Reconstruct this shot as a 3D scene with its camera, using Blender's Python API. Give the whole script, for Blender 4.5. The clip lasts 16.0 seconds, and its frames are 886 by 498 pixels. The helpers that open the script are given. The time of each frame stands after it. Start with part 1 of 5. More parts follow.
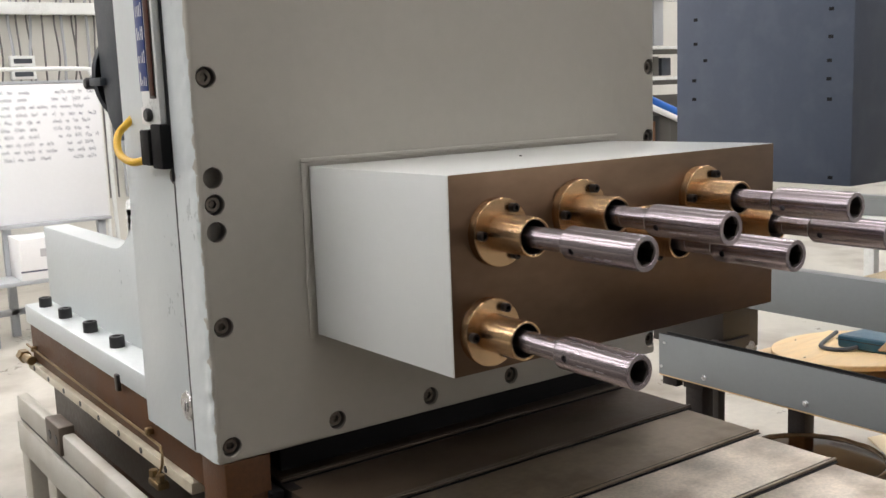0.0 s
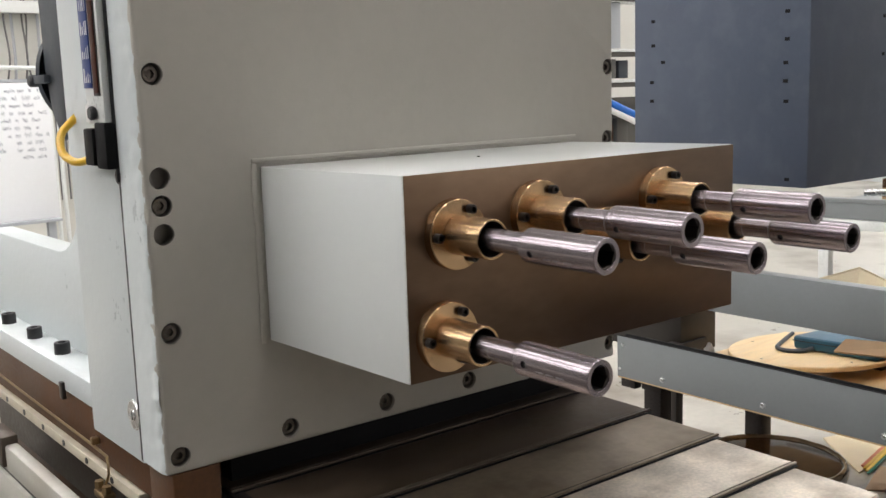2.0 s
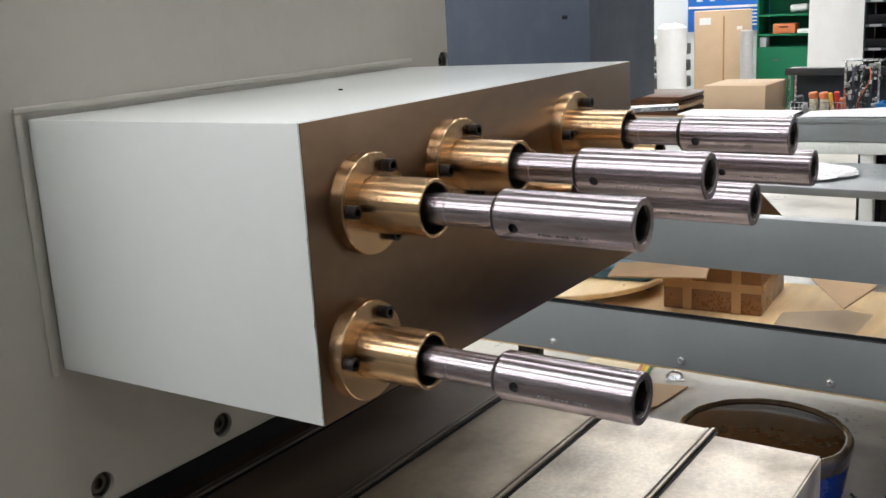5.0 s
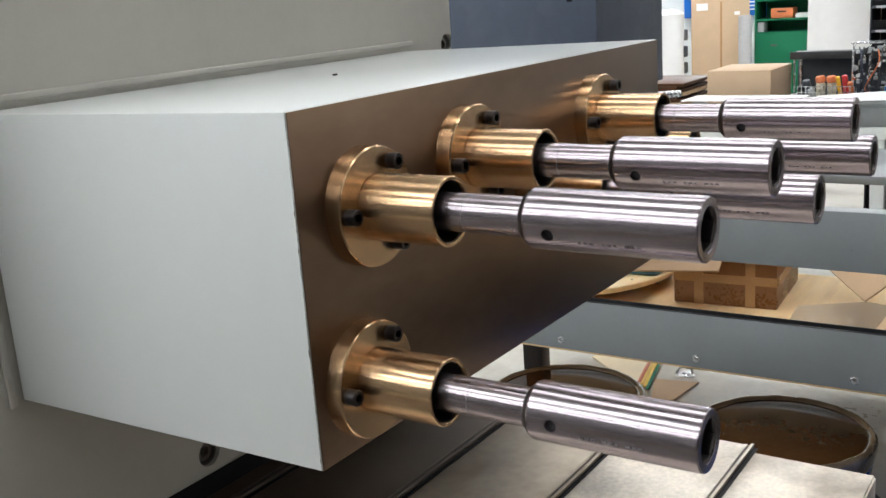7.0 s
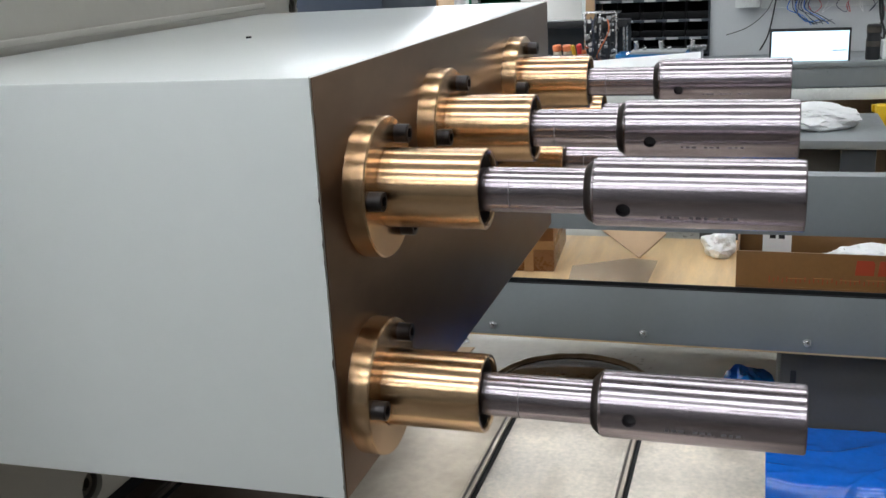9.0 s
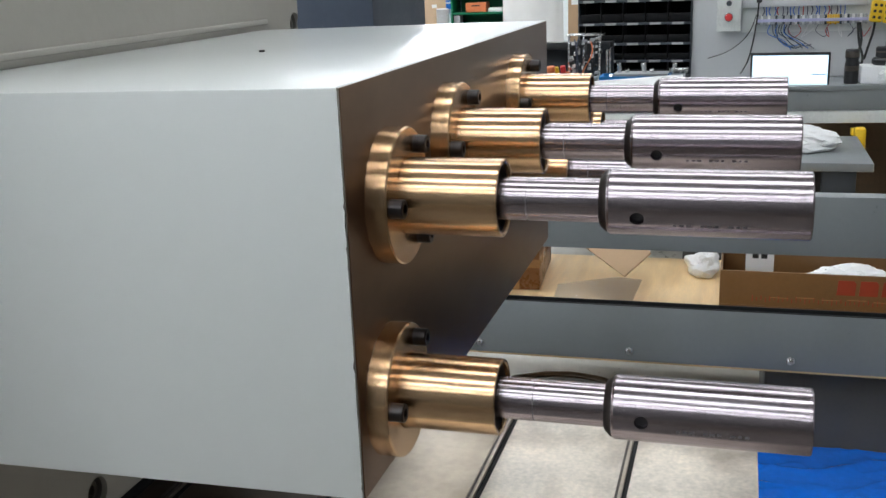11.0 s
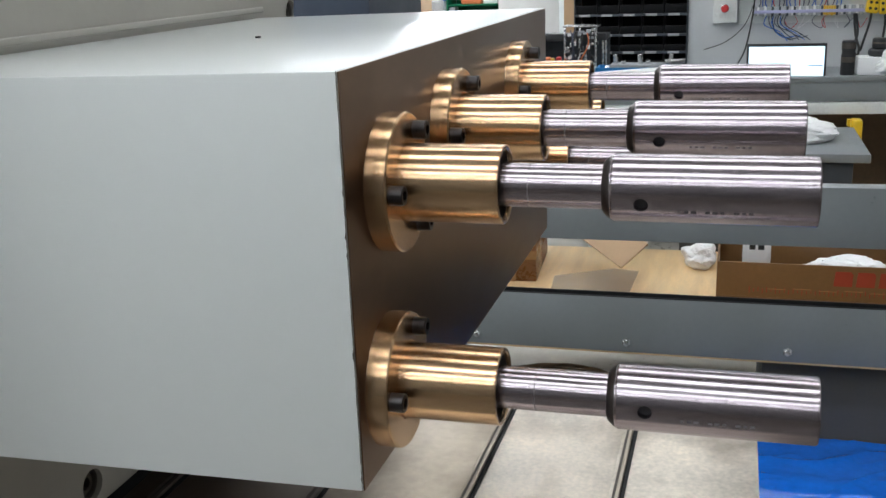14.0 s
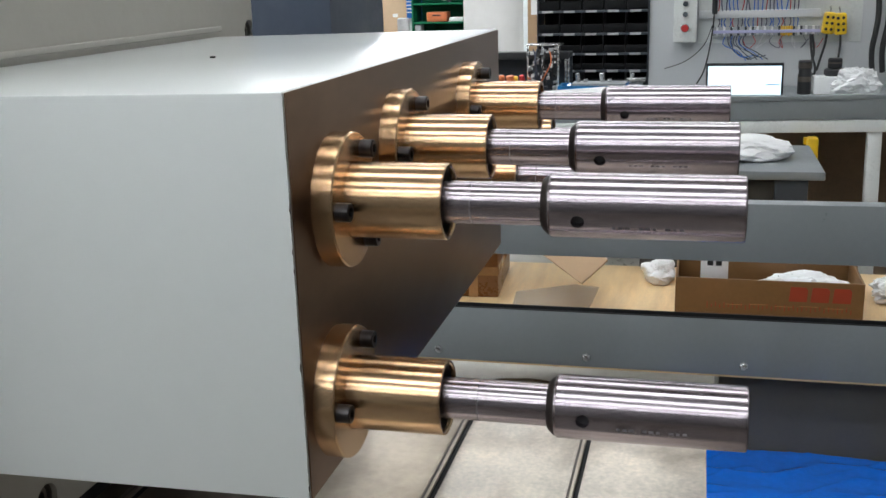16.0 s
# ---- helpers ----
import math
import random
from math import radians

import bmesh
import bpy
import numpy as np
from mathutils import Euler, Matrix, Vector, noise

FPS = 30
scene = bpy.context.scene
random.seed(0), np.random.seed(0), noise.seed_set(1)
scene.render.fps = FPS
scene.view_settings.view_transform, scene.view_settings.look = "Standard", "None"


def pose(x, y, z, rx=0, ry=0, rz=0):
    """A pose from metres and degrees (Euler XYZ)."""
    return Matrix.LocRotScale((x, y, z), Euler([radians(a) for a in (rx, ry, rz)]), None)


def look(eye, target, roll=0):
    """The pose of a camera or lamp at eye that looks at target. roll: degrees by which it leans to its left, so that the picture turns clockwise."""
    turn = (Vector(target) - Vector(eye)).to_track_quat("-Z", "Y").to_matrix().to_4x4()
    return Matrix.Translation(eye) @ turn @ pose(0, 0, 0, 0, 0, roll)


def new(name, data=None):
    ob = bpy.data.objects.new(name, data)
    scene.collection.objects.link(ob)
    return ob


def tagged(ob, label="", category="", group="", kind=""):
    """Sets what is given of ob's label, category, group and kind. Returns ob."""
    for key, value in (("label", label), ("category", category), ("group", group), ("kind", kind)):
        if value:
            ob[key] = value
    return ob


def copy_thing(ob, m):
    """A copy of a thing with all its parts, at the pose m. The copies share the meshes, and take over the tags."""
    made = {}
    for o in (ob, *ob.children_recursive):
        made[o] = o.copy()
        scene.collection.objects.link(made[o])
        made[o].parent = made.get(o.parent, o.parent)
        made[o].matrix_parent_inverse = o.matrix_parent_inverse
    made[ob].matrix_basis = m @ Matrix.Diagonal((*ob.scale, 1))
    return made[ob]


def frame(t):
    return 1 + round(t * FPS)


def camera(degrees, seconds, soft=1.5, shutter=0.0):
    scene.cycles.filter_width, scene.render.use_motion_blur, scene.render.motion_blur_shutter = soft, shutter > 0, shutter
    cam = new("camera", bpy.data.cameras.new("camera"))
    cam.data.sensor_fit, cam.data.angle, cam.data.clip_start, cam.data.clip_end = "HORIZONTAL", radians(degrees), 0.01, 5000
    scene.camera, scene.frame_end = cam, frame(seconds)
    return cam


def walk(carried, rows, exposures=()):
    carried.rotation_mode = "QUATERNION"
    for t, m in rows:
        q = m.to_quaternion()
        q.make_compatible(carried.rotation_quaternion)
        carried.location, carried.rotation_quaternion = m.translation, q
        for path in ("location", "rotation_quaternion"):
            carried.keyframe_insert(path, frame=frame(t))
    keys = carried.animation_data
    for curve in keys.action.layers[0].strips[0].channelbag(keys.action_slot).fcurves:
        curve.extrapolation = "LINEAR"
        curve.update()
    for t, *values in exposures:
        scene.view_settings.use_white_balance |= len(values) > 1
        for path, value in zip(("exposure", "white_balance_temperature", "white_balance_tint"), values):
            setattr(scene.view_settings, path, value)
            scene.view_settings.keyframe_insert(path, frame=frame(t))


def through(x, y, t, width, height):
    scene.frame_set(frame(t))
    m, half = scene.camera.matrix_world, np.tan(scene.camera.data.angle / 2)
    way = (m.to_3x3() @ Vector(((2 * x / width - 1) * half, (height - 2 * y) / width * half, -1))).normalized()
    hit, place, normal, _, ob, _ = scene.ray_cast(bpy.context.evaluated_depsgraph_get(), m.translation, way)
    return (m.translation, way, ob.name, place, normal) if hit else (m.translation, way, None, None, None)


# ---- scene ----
cam = camera(47.24, 16.0)
PATH = [
    (0, (0.0191, 0.0057, 1.4908), (1.1672, 1.6125, 1.1743), -2.12),
    (0.5, (0.0237, 0.0064, 1.4885), (1.1883, 1.6029, 1.1806), -2.13),
    (1, (0.0281, 0.0072, 1.4880), (1.2019, 1.5972, 1.1814), -1.99),
    (1.5, (0.0326, 0.0098, 1.4892), (1.2177, 1.5914, 1.1823), -1.96),
    (2, (0.0439, 0.0334, 1.4854), (1.2575, 1.5915, 1.1704), -1.84),
    (2.5, (0.0674, 0.0984, 1.4812), (1.3333, 1.6115, 1.1524), -1.63),
    (3, (0.1128, 0.1997, 1.4825), (1.4910, 1.6055, 1.1300), -1.51),
    (3.5, (0.1416, 0.2969, 1.4808), (1.6079, 1.6055, 1.1096), -0.96),
    (4, (0.1345, 0.3641, 1.4783), (1.6654, 1.5897, 1.0854), -1.61),
    (4.2, (0.1332, 0.3880, 1.4775), (1.6945, 1.5705, 1.0729), -1.67),
    (6.3, (0.2384, 0.5341, 1.4512), (1.8515, 1.6043, 0.9486), -3.99),
    (6.5, (0.2518, 0.5333, 1.4503), (1.8553, 1.6197, 0.9519), -4.22),
    (7, (0.2532, 0.5598, 1.4509), (1.8555, 1.6528, 0.9628), -3.98),
    (7.5, (0.2628, 0.6419, 1.4494), (1.9474, 1.5834, 0.9243), -4.16),
    (8, (0.2686, 0.7109, 1.4534), (2.0149, 1.5004, 0.8815), -2.83),
    (8.5, (0.2633, 0.7539, 1.4482), (2.0592, 1.4264, 0.8803), -3.53),
    (9, (0.2443, 0.7852, 1.4468), (2.0686, 1.3726, 0.8752), -2.93),
    (11.5, (0.2172, 0.8028, 1.4438), (2.0647, 1.3519, 0.9095), -2.16),
    (12, (0.2189, 0.8016, 1.4424), (2.0610, 1.3593, 0.8988), -2.28),
    (12.5, (0.2210, 0.8035, 1.4417), (2.0639, 1.3524, 0.8918), -2.15),
    (13, (0.2192, 0.8058, 1.4407), (2.0633, 1.3530, 0.8930), -2.18),
    (13.5, (0.2223, 0.8065, 1.4404), (2.0670, 1.3505, 0.8917), -2.23),
    (14, (0.2253, 0.8084, 1.4393), (2.0711, 1.3480, 0.8901), -2.16),
    (14.5, (0.2245, 0.8081, 1.4394), (2.0730, 1.3415, 0.8929), -2.10),
    (15, (0.2206, 0.8059, 1.4405), (2.0750, 1.3278, 0.9032), -1.89),
    (15.5, (0.2178, 0.7976, 1.4420), (2.0840, 1.2884, 0.9160), -1.69),
    (16, (0.2090, 0.7894, 1.4438), (2.0801, 1.2672, 0.9238), -1.68),
]
EXPOSURES = [(0.0, 0.10, 6830, 17), (4.0, 0.19, 6620, 14), (7.0, 0.24, 6400, 12), (8.5, 0.11, 6270, 11), (9.2, 0.0, 6230, 11), (12.5, -0.02, 6200, 11), (16.0, -0.02, 6260, 11)]
walk(cam, [(t, look(eye, target, roll)) for t, eye, target, roll in PATH], EXPOSURES)

# ---------------------------------------------------------------- world
world = bpy.data.worlds.new("world")
scene.world = world
world.use_nodes = True
world.node_tree.nodes["Background"].inputs[0].default_value = (0.8, 0.9, 1.0, 1)
world.node_tree.nodes["Background"].inputs[1].default_value = 0.05
LIGHT = 9.8


# ---------------------------------------------------------------- materials
def material(name, color, rough=0.5, metal=0.0, var=0.12, scale=8.0, bump=0.0, bump_scale=200.0, stain=None, stain_scale=3.0,
             stain_amount=0.5, stretch=(1, 1, 1), coat=0.0, aniso=0.0, rough_var=0.1, spec=0.5, grain="Y", grain_turn=0.0, shade_oil=None, detail=7.0):
    """A surface with two scales of colour change, changing gloss and fine relief, in metres."""
    m = bpy.data.materials.new(name)
    m.use_nodes = True
    t = m.node_tree
    n, link = t.nodes, t.links.new
    p = n["Principled BSDF"]
    p.inputs["Metallic"].default_value = metal
    p.inputs["Coat Weight"].default_value = coat
    p.inputs["Coat Roughness"].default_value = 0.08
    p.inputs["Anisotropic"].default_value = aniso
    p.inputs["Specular IOR Level"].default_value = spec
    if aniso:
        tan = n.new("ShaderNodeTangent")
        tan.direction_type, tan.axis = "RADIAL", grain
        p.inputs["Anisotropic Rotation"].default_value = grain_turn
        link(tan.outputs[0], p.inputs["Tangent"])
    tc = n.new("ShaderNodeTexCoord")
    mp = n.new("ShaderNodeMapping")
    mp.inputs["Scale"].default_value = stretch
    link(tc.outputs["Object"], mp.inputs["Vector"])

    def noise_node(sc, detail):
        q = n.new("ShaderNodeTexNoise")
        q.inputs["Scale"].default_value = sc
        q.inputs["Detail"].default_value = detail
        link(mp.outputs["Vector"], q.inputs["Vector"])
        return q

    big, fine = noise_node(scale, min(5.0, detail)), noise_node(scale * 14, min(4.0, detail))
    mixed = n.new("ShaderNodeMix")
    mixed.data_type = "FLOAT"
    mixed.inputs[0].default_value = 0.4
    link(big.outputs["Fac"], mixed.inputs[2])
    link(fine.outputs["Fac"], mixed.inputs[3])
    ramp = n.new("ShaderNodeMapRange")
    ramp.inputs[1].default_value, ramp.inputs[2].default_value = 0.3, 0.7
    ramp.inputs[3].default_value, ramp.inputs[4].default_value = 1 - var, 1 + var
    link(mixed.outputs[0], ramp.inputs[0])
    shade = n.new("ShaderNodeVectorMath")
    shade.operation = "SCALE"
    shade.inputs[0].default_value = color[:3]
    link(ramp.outputs[0], shade.inputs["Scale"])
    out = shade.outputs[0]
    if stain:
        sn = noise_node(stain_scale, detail)
        sr = n.new("ShaderNodeMapRange")
        sr.inputs[1].default_value, sr.inputs[2].default_value = 0.48, 0.72
        sr.inputs[4].default_value = stain_amount
        link(sn.outputs["Fac"], sr.inputs[0])
        sm = n.new("ShaderNodeMix")
        sm.data_type = "RGBA"
        link(sr.outputs[0], sm.inputs[0])
        link(out, sm.inputs[6])
        sm.inputs[7].default_value = (*stain, 1)
        out = sm.outputs[2]
    if shade_oil:
        # a dark patch of ragged outline, painted shade and oil in one: centre x, y, inner and outer radius, raggedness,
        # strength
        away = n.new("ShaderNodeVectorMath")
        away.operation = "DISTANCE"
        away.inputs[1].default_value = (shade_oil[0], shade_oil[1], 0)
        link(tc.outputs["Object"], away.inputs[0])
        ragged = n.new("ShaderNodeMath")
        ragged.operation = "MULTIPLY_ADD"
        ragged.inputs[1].default_value = 2.4 * shade_oil[4]
        link(noise_node(1.3 / shade_oil[4], 8).outputs["Fac"], ragged.inputs[0])
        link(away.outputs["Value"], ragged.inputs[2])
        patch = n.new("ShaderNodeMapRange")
        patch.inputs[1].default_value, patch.inputs[2].default_value = shade_oil[2] + 1.2 * shade_oil[4], shade_oil[3] + 1.2 * shade_oil[4]
        patch.inputs[3].default_value, patch.inputs[4].default_value = shade_oil[5], 0.0
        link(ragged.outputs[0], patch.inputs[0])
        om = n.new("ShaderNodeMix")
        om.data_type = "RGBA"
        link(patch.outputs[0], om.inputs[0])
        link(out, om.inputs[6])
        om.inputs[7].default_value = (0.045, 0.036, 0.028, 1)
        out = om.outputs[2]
    link(out, p.inputs["Base Color"])
    rr = n.new("ShaderNodeMapRange")
    rr.inputs[1].default_value, rr.inputs[2].default_value = 0.3, 0.7
    rr.inputs[3].default_value, rr.inputs[4].default_value = max(0.02, rough - rough_var), min(1, rough + rough_var)
    link(mixed.outputs[0], rr.inputs[0])
    link(rr.outputs[0], p.inputs["Roughness"])
    if bump:
        bn = noise_node(bump_scale, 3)
        bb = n.new("ShaderNodeBump")
        bb.inputs["Strength"].default_value = bump
        bb.inputs["Distance"].default_value = 0.002
        link(bn.outputs["Fac"], bb.inputs["Height"])
        link(bb.outputs[0], p.inputs["Normal"])
    return m


def glowing(name, color, strength):
    m = bpy.data.materials.new(name)
    m.use_nodes = True
    p = m.node_tree.nodes["Principled BSDF"]
    p.inputs["Base Color"].default_value = (*color, 1)
    p.inputs["Emission Color"].default_value = (*color, 1)
    p.inputs["Emission Strength"].default_value = strength
    return m


def clear(name, color=(1, 1, 1), rough=0.05, through=0.7):
    """Thin clear film: part lets light straight through, part shines."""
    m = bpy.data.materials.new(name)
    m.use_nodes = True
    t = m.node_tree
    p = t.nodes["Principled BSDF"]
    p.inputs["Base Color"].default_value = (*color, 1)
    p.inputs["Roughness"].default_value = rough
    p.inputs["Alpha"].default_value = 1 - through
    return m


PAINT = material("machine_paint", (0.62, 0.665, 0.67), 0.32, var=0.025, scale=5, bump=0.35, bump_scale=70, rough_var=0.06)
CREAM = material("old_cream_paint", (0.48, 0.465, 0.41), 0.42, var=0.10, scale=6, bump=0.3, bump_scale=80, stain=(0.30, 0.25, 0.185), stain_scale=5, stain_amount=0.55)
CREAM_WALL = material("cream_wall", (0.62, 0.61, 0.56), 0.6, var=0.03, scale=2, bump=0.05)
BOX_PAINT = material("smooth_paint", (0.74, 0.765, 0.75), 0.3, var=0.015, scale=4, bump=0.03, bump_scale=40, stain=(0.73, 0.75, 0.71), stain_amount=0.2, rough_var=0.015, coat=0.5)
BOX_PAINT.node_tree.nodes["Principled BSDF"].inputs["Coat Roughness"].default_value = 0.16
# front plate colour, darker than PAINT to hold the shade on that side
SHADED_PLATE_PAINT = material("shaded_plate_paint", (0.458, 0.437, 0.388), 0.42, var=0.05, scale=3, bump=0.22, bump_scale=40, stain=(0.405, 0.385, 0.34), stain_scale=2.5, stain_amount=0.5, rough_var=0.10)
WHITE_PAINT = material("white_paint", (0.76, 0.78, 0.76), 0.3, var=0.03, scale=5, bump=0.1)
BRONZE = material("bronze", (0.67, 0.45, 0.262), 0.265, 1.0, var=0.02, scale=8, rough_var=0.0, aniso=0.8, grain_turn=0.25)
STEEL = material("ground_steel", (0.385, 0.338, 0.362), 0.27, 1.0, var=0.012, scale=9, rough_var=0.0, aniso=0.8, grain_turn=0.25)
DARK_STEEL = material("black_oxide", (0.05, 0.045, 0.045), 0.35, 0.9, var=0.2, scale=100)
SHOULDER = material("turned_shoulder", (0.10, 0.088, 0.085), 0.38, 0.9, var=0.1, scale=40, rough_var=0.03)
# linings of holes, coloured dark to carry the shade inside them
COUNTERBORE_SHADE = material("counterbore_shade", (0.20, 0.185, 0.165), 0.5, 0.3, var=0.2, scale=60)
BORE_SHADE = material("bore", (0.10, 0.085, 0.08), 0.4, 0.8, var=0.2, scale=60)
FACE = material("oiled_steel_face", (0.215, 0.144, 0.098), 0.32, 1.0, var=0.15, scale=5, stretch=(0.5, 1, 1.1), stain=(0.115, 0.066, 0.040), stain_scale=5, stain_amount=0.75, rough_var=0.03, aniso=0.5, grain="X", grain_turn=0.25, detail=3.0)
FACE_DARK = material("bare_chips", (0.07, 0.055, 0.045), 0.5, 0.5, var=0.3, scale=80)
# cover plates: shade of box and column painted in together with oil
COVER = material("way_cover_steel", (0.71, 0.645, 0.565), 0.56, 1.0, var=0.3, scale=12, bump=0.14, bump_scale=90, stain=(0.22, 0.165, 0.115), stain_scale=9, stain_amount=0.75, rough_var=0.12, shade_oil=(0.70, 1.40, 0.20, 0.50, 0.13, 0.85))
COVER_WORN = material("worn_cover_steel", (0.46, 0.39, 0.31), 0.44, 1.0, var=0.22, scale=6, bump=0.08, bump_scale=140, stain=(0.11, 0.08, 0.055), stain_scale=6, stain_amount=0.8, rough_var=0.08, shade_oil=(0.70, 1.40, 0.30, 0.52, 0.13, 0.9))
COVER_SHADED_OILY = material("shaded_oily_cover_steel", (0.095, 0.068, 0.048), 0.44, 0.5, var=0.25, scale=5, bump=0.05, bump_scale=120, stain=(0.02, 0.013, 0.009), stain_scale=4, stain_amount=0.7)
LIP = material("dark_lip_steel", (0.13, 0.105, 0.085), 0.5, 0.5, var=0.25, scale=20, stain=(0.06, 0.035, 0.02), stain_scale=14, stain_amount=0.6)
CARD_MID = material("oiled_carton", (0.195, 0.102, 0.038), 0.42, var=0.12, scale=7, bump=0.1, stain=(0.14, 0.065, 0.026), stain_amount=0.5)
DARK_WALL = material("dark_grey_wall", (0.13, 0.13, 0.13), 0.6, var=0.05, scale=2, bump=0.05)
GREY_WALL = material("grey_wall", (0.70, 0.69, 0.67), 0.6, var=0.05, scale=2, bump=0.05)
PRINT_RED = material("red_print", (0.32, 0.038, 0.018), 0.5, var=0.1, scale=30)
RUST = material("brown_slide_steel", (0.090, 0.036, 0.013), 0.50, 0.0, var=0.35, scale=9, bump=0.3, stain=(0.03, 0.014, 0.007), stain_amount=0.6, spec=0.3)
SCREW = material("oiled_screw", (0.16, 0.14, 0.12), 0.35, 0.9, var=0.2, scale=100)
BLACK = material("black_plastic", (0.022, 0.022, 0.024), 0.42, var=0.2, scale=30, bump=0.05)
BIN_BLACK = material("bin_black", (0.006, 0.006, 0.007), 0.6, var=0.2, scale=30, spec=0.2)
LABEL_GREY = material("label_grey", (0.46, 0.46, 0.47), 0.5, var=0.1, scale=40)
CARD_LIGHT = material("pale_cardboard", (0.56, 0.40, 0.26), 0.75, var=0.06, scale=9, bump=0.1)
# brown board, darkened for a flap turned away from the light
CARD_SHADED = material("shaded_brown_board", (0.085, 0.038, 0.017), 0.6, var=0.12, scale=9, bump=0.1)
CARD_CREAM = material("cream_board", (0.80, 0.68, 0.47), 0.6, var=0.06, scale=9, bump=0.1)
BLOCK = material("oily_black_iron", (0.022, 0.017, 0.014), 0.5, var=0.25, scale=14, bump=0.15, bump_scale=60)
FILM_BLUE = material("thin_blue_film", (0.012, 0.17, 0.66), 0.16, var=0.14, scale=5, bump=0.3, bump_scale=30, rough_var=0.06)
FILM_BLUE.node_tree.nodes["Principled BSDF"].inputs["Subsurface Weight"].default_value = 0.5
FILM_BLUE.node_tree.nodes["Principled BSDF"].inputs["Subsurface Radius"].default_value = (0.04, 0.08, 0.15)
LILAC = material("lilac_plastic", (0.50, 0.50, 0.72), 0.4, var=0.05, scale=40)
PAIL_BLUE = material("blue_pail", (0.008, 0.07, 0.36), 0.25, var=0.12, scale=8, bump=0.1, bump_scale=20)
TAN_CRATE = material("orange_tan", (0.50, 0.25, 0.07), 0.5, var=0.08, scale=8)
ZINC = material("dull_zinc", (0.66, 0.67, 0.68), 0.28, 0.9, var=0.06, scale=60)
RUBBER = material("rubber", (0.03, 0.03, 0.03), 0.7, var=0.2, scale=30)
FAN_GREY = material("dark_grey_plastic", (0.045, 0.054, 0.066), 0.5, var=0.12, scale=20)
SLATE = material("slate_paint", (0.078, 0.097, 0.138), 0.42, var=0.08, scale=5, bump=0.12, stain=(0.15, 0.17, 0.21), stain_scale=12, stain_amount=0.25)
RAIL_GREY = material("grey_rail_paint", (0.235, 0.255, 0.265), 0.36, var=0.05, scale=5, bump=0.08, stain=(0.19, 0.2, 0.2), stain_amount=0.4)
PLY = material("plywood", (0.88, 0.635, 0.345), 0.40, var=0.14, scale=4, stretch=(1, 6, 1), bump=0.1, stain=(0.58, 0.36, 0.16), stain_scale=3, stain_amount=0.5)
CARD = material("cardboard", (0.43, 0.285, 0.165), 0.75, var=0.07, scale=9, bump=0.1, stain=(0.36, 0.23, 0.13), stain_amount=0.4)
CARD_FLOOR = material("trodden_fibre_board", (0.24, 0.165, 0.10), 0.6, var=0.2, scale=5, bump=0.1, stain=(0.10, 0.07, 0.045), stain_scale=4, stain_amount=0.6)
CARD_DARK = material("brown_carton", (0.205, 0.085, 0.029), 0.30, var=0.16, scale=9, bump=0.1, stain=(0.15, 0.058, 0.022), stain_amount=0.6)
TAPE = material("packing_tape", (0.42, 0.235, 0.11), 0.22, var=0.12, scale=12)
# stained floor; its big patch also paints in darkness for the steel to mirror
CONCRETE = material("concrete_floor", (0.52, 0.495, 0.44), 0.34, var=0.16, scale=2.2, bump=0.12, bump_scale=60, stain=(0.19, 0.155, 0.115), stain_scale=2.0, stain_amount=0.75, shade_oil=(-2.0, -0.2, 4.5, 5.9, 1.0, 0.9))
BOARD_GREY = material("panel_board_grey", (0.62, 0.63, 0.64), 0.5, var=0.03, scale=4)
WALL = material("white_wall", (0.80, 0.84, 0.86), 0.6, var=0.03, scale=2, bump=0.05)
CEIL = material("ceiling_paint", (0.6, 0.6, 0.6), 0.8, var=0.04, scale=2)
PANEL_GREY = material("panel_grey", (0.40, 0.42, 0.44), 0.4, var=0.03, scale=4)
PAPER = material("paper", (0.82, 0.82, 0.82), 0.55, var=0.03, scale=10, bump=0.1)
YELLOW = material("yellow_plastic", (0.80, 0.48, 0.04), 0.35, var=0.06, scale=40)
YELLOW_HI = material("bright_yellow", (0.85, 0.55, 0.02), 0.4, var=0.06, scale=40)
ORANGE = material("orange_plastic", (0.66, 0.19, 0.07), 0.45, var=0.1, scale=30)
GREEN = material("green_shelf_paint", (0.004, 0.135, 0.062), 0.55, var=0.08, scale=6, spec=0.25)
BLUE = material("blue_film", (0.010, 0.15, 0.68), 0.12, var=0.14, scale=5, bump=0.6, bump_scale=30, rough_var=0.06, coat=0.3)
BLUE_PRINT = material("blue_print", (0.012, 0.16, 0.62), 0.35, var=0.06, scale=10)
NAVY = material("navy_label", (0.012, 0.04, 0.2), 0.35, var=0.08, scale=30)
RED = material("red_plastic", (0.55, 0.03, 0.03), 0.4, var=0.1, scale=30)
TEAL = material("teal_plastic", (0.012, 0.09, 0.155), 0.4, var=0.12, scale=30)
CHROME = material("zinc_plate", (0.62, 0.62, 0.62), 0.25, 1.0, var=0.08, scale=60)
BRASS = material("brass_fitting", (0.33, 0.235, 0.13), 0.4, 1.0, var=0.15, scale=60)
WRAP_BROWN = material("oily_brown", (0.075, 0.030, 0.010), 0.09, var=0.25, scale=4, rough_var=0.03, spec=0.3)
WRAP = material("wrapped_rim", (0.22, 0.165, 0.115), 0.07, 0.3, var=0.4, scale=22, bump=0.5, bump_scale=24, spec=1.0, coat=1.0)
DARK_GREY = material("dark_grey_paint", (0.09, 0.084, 0.074), 0.45, var=0.1, scale=8, bump=0.08)
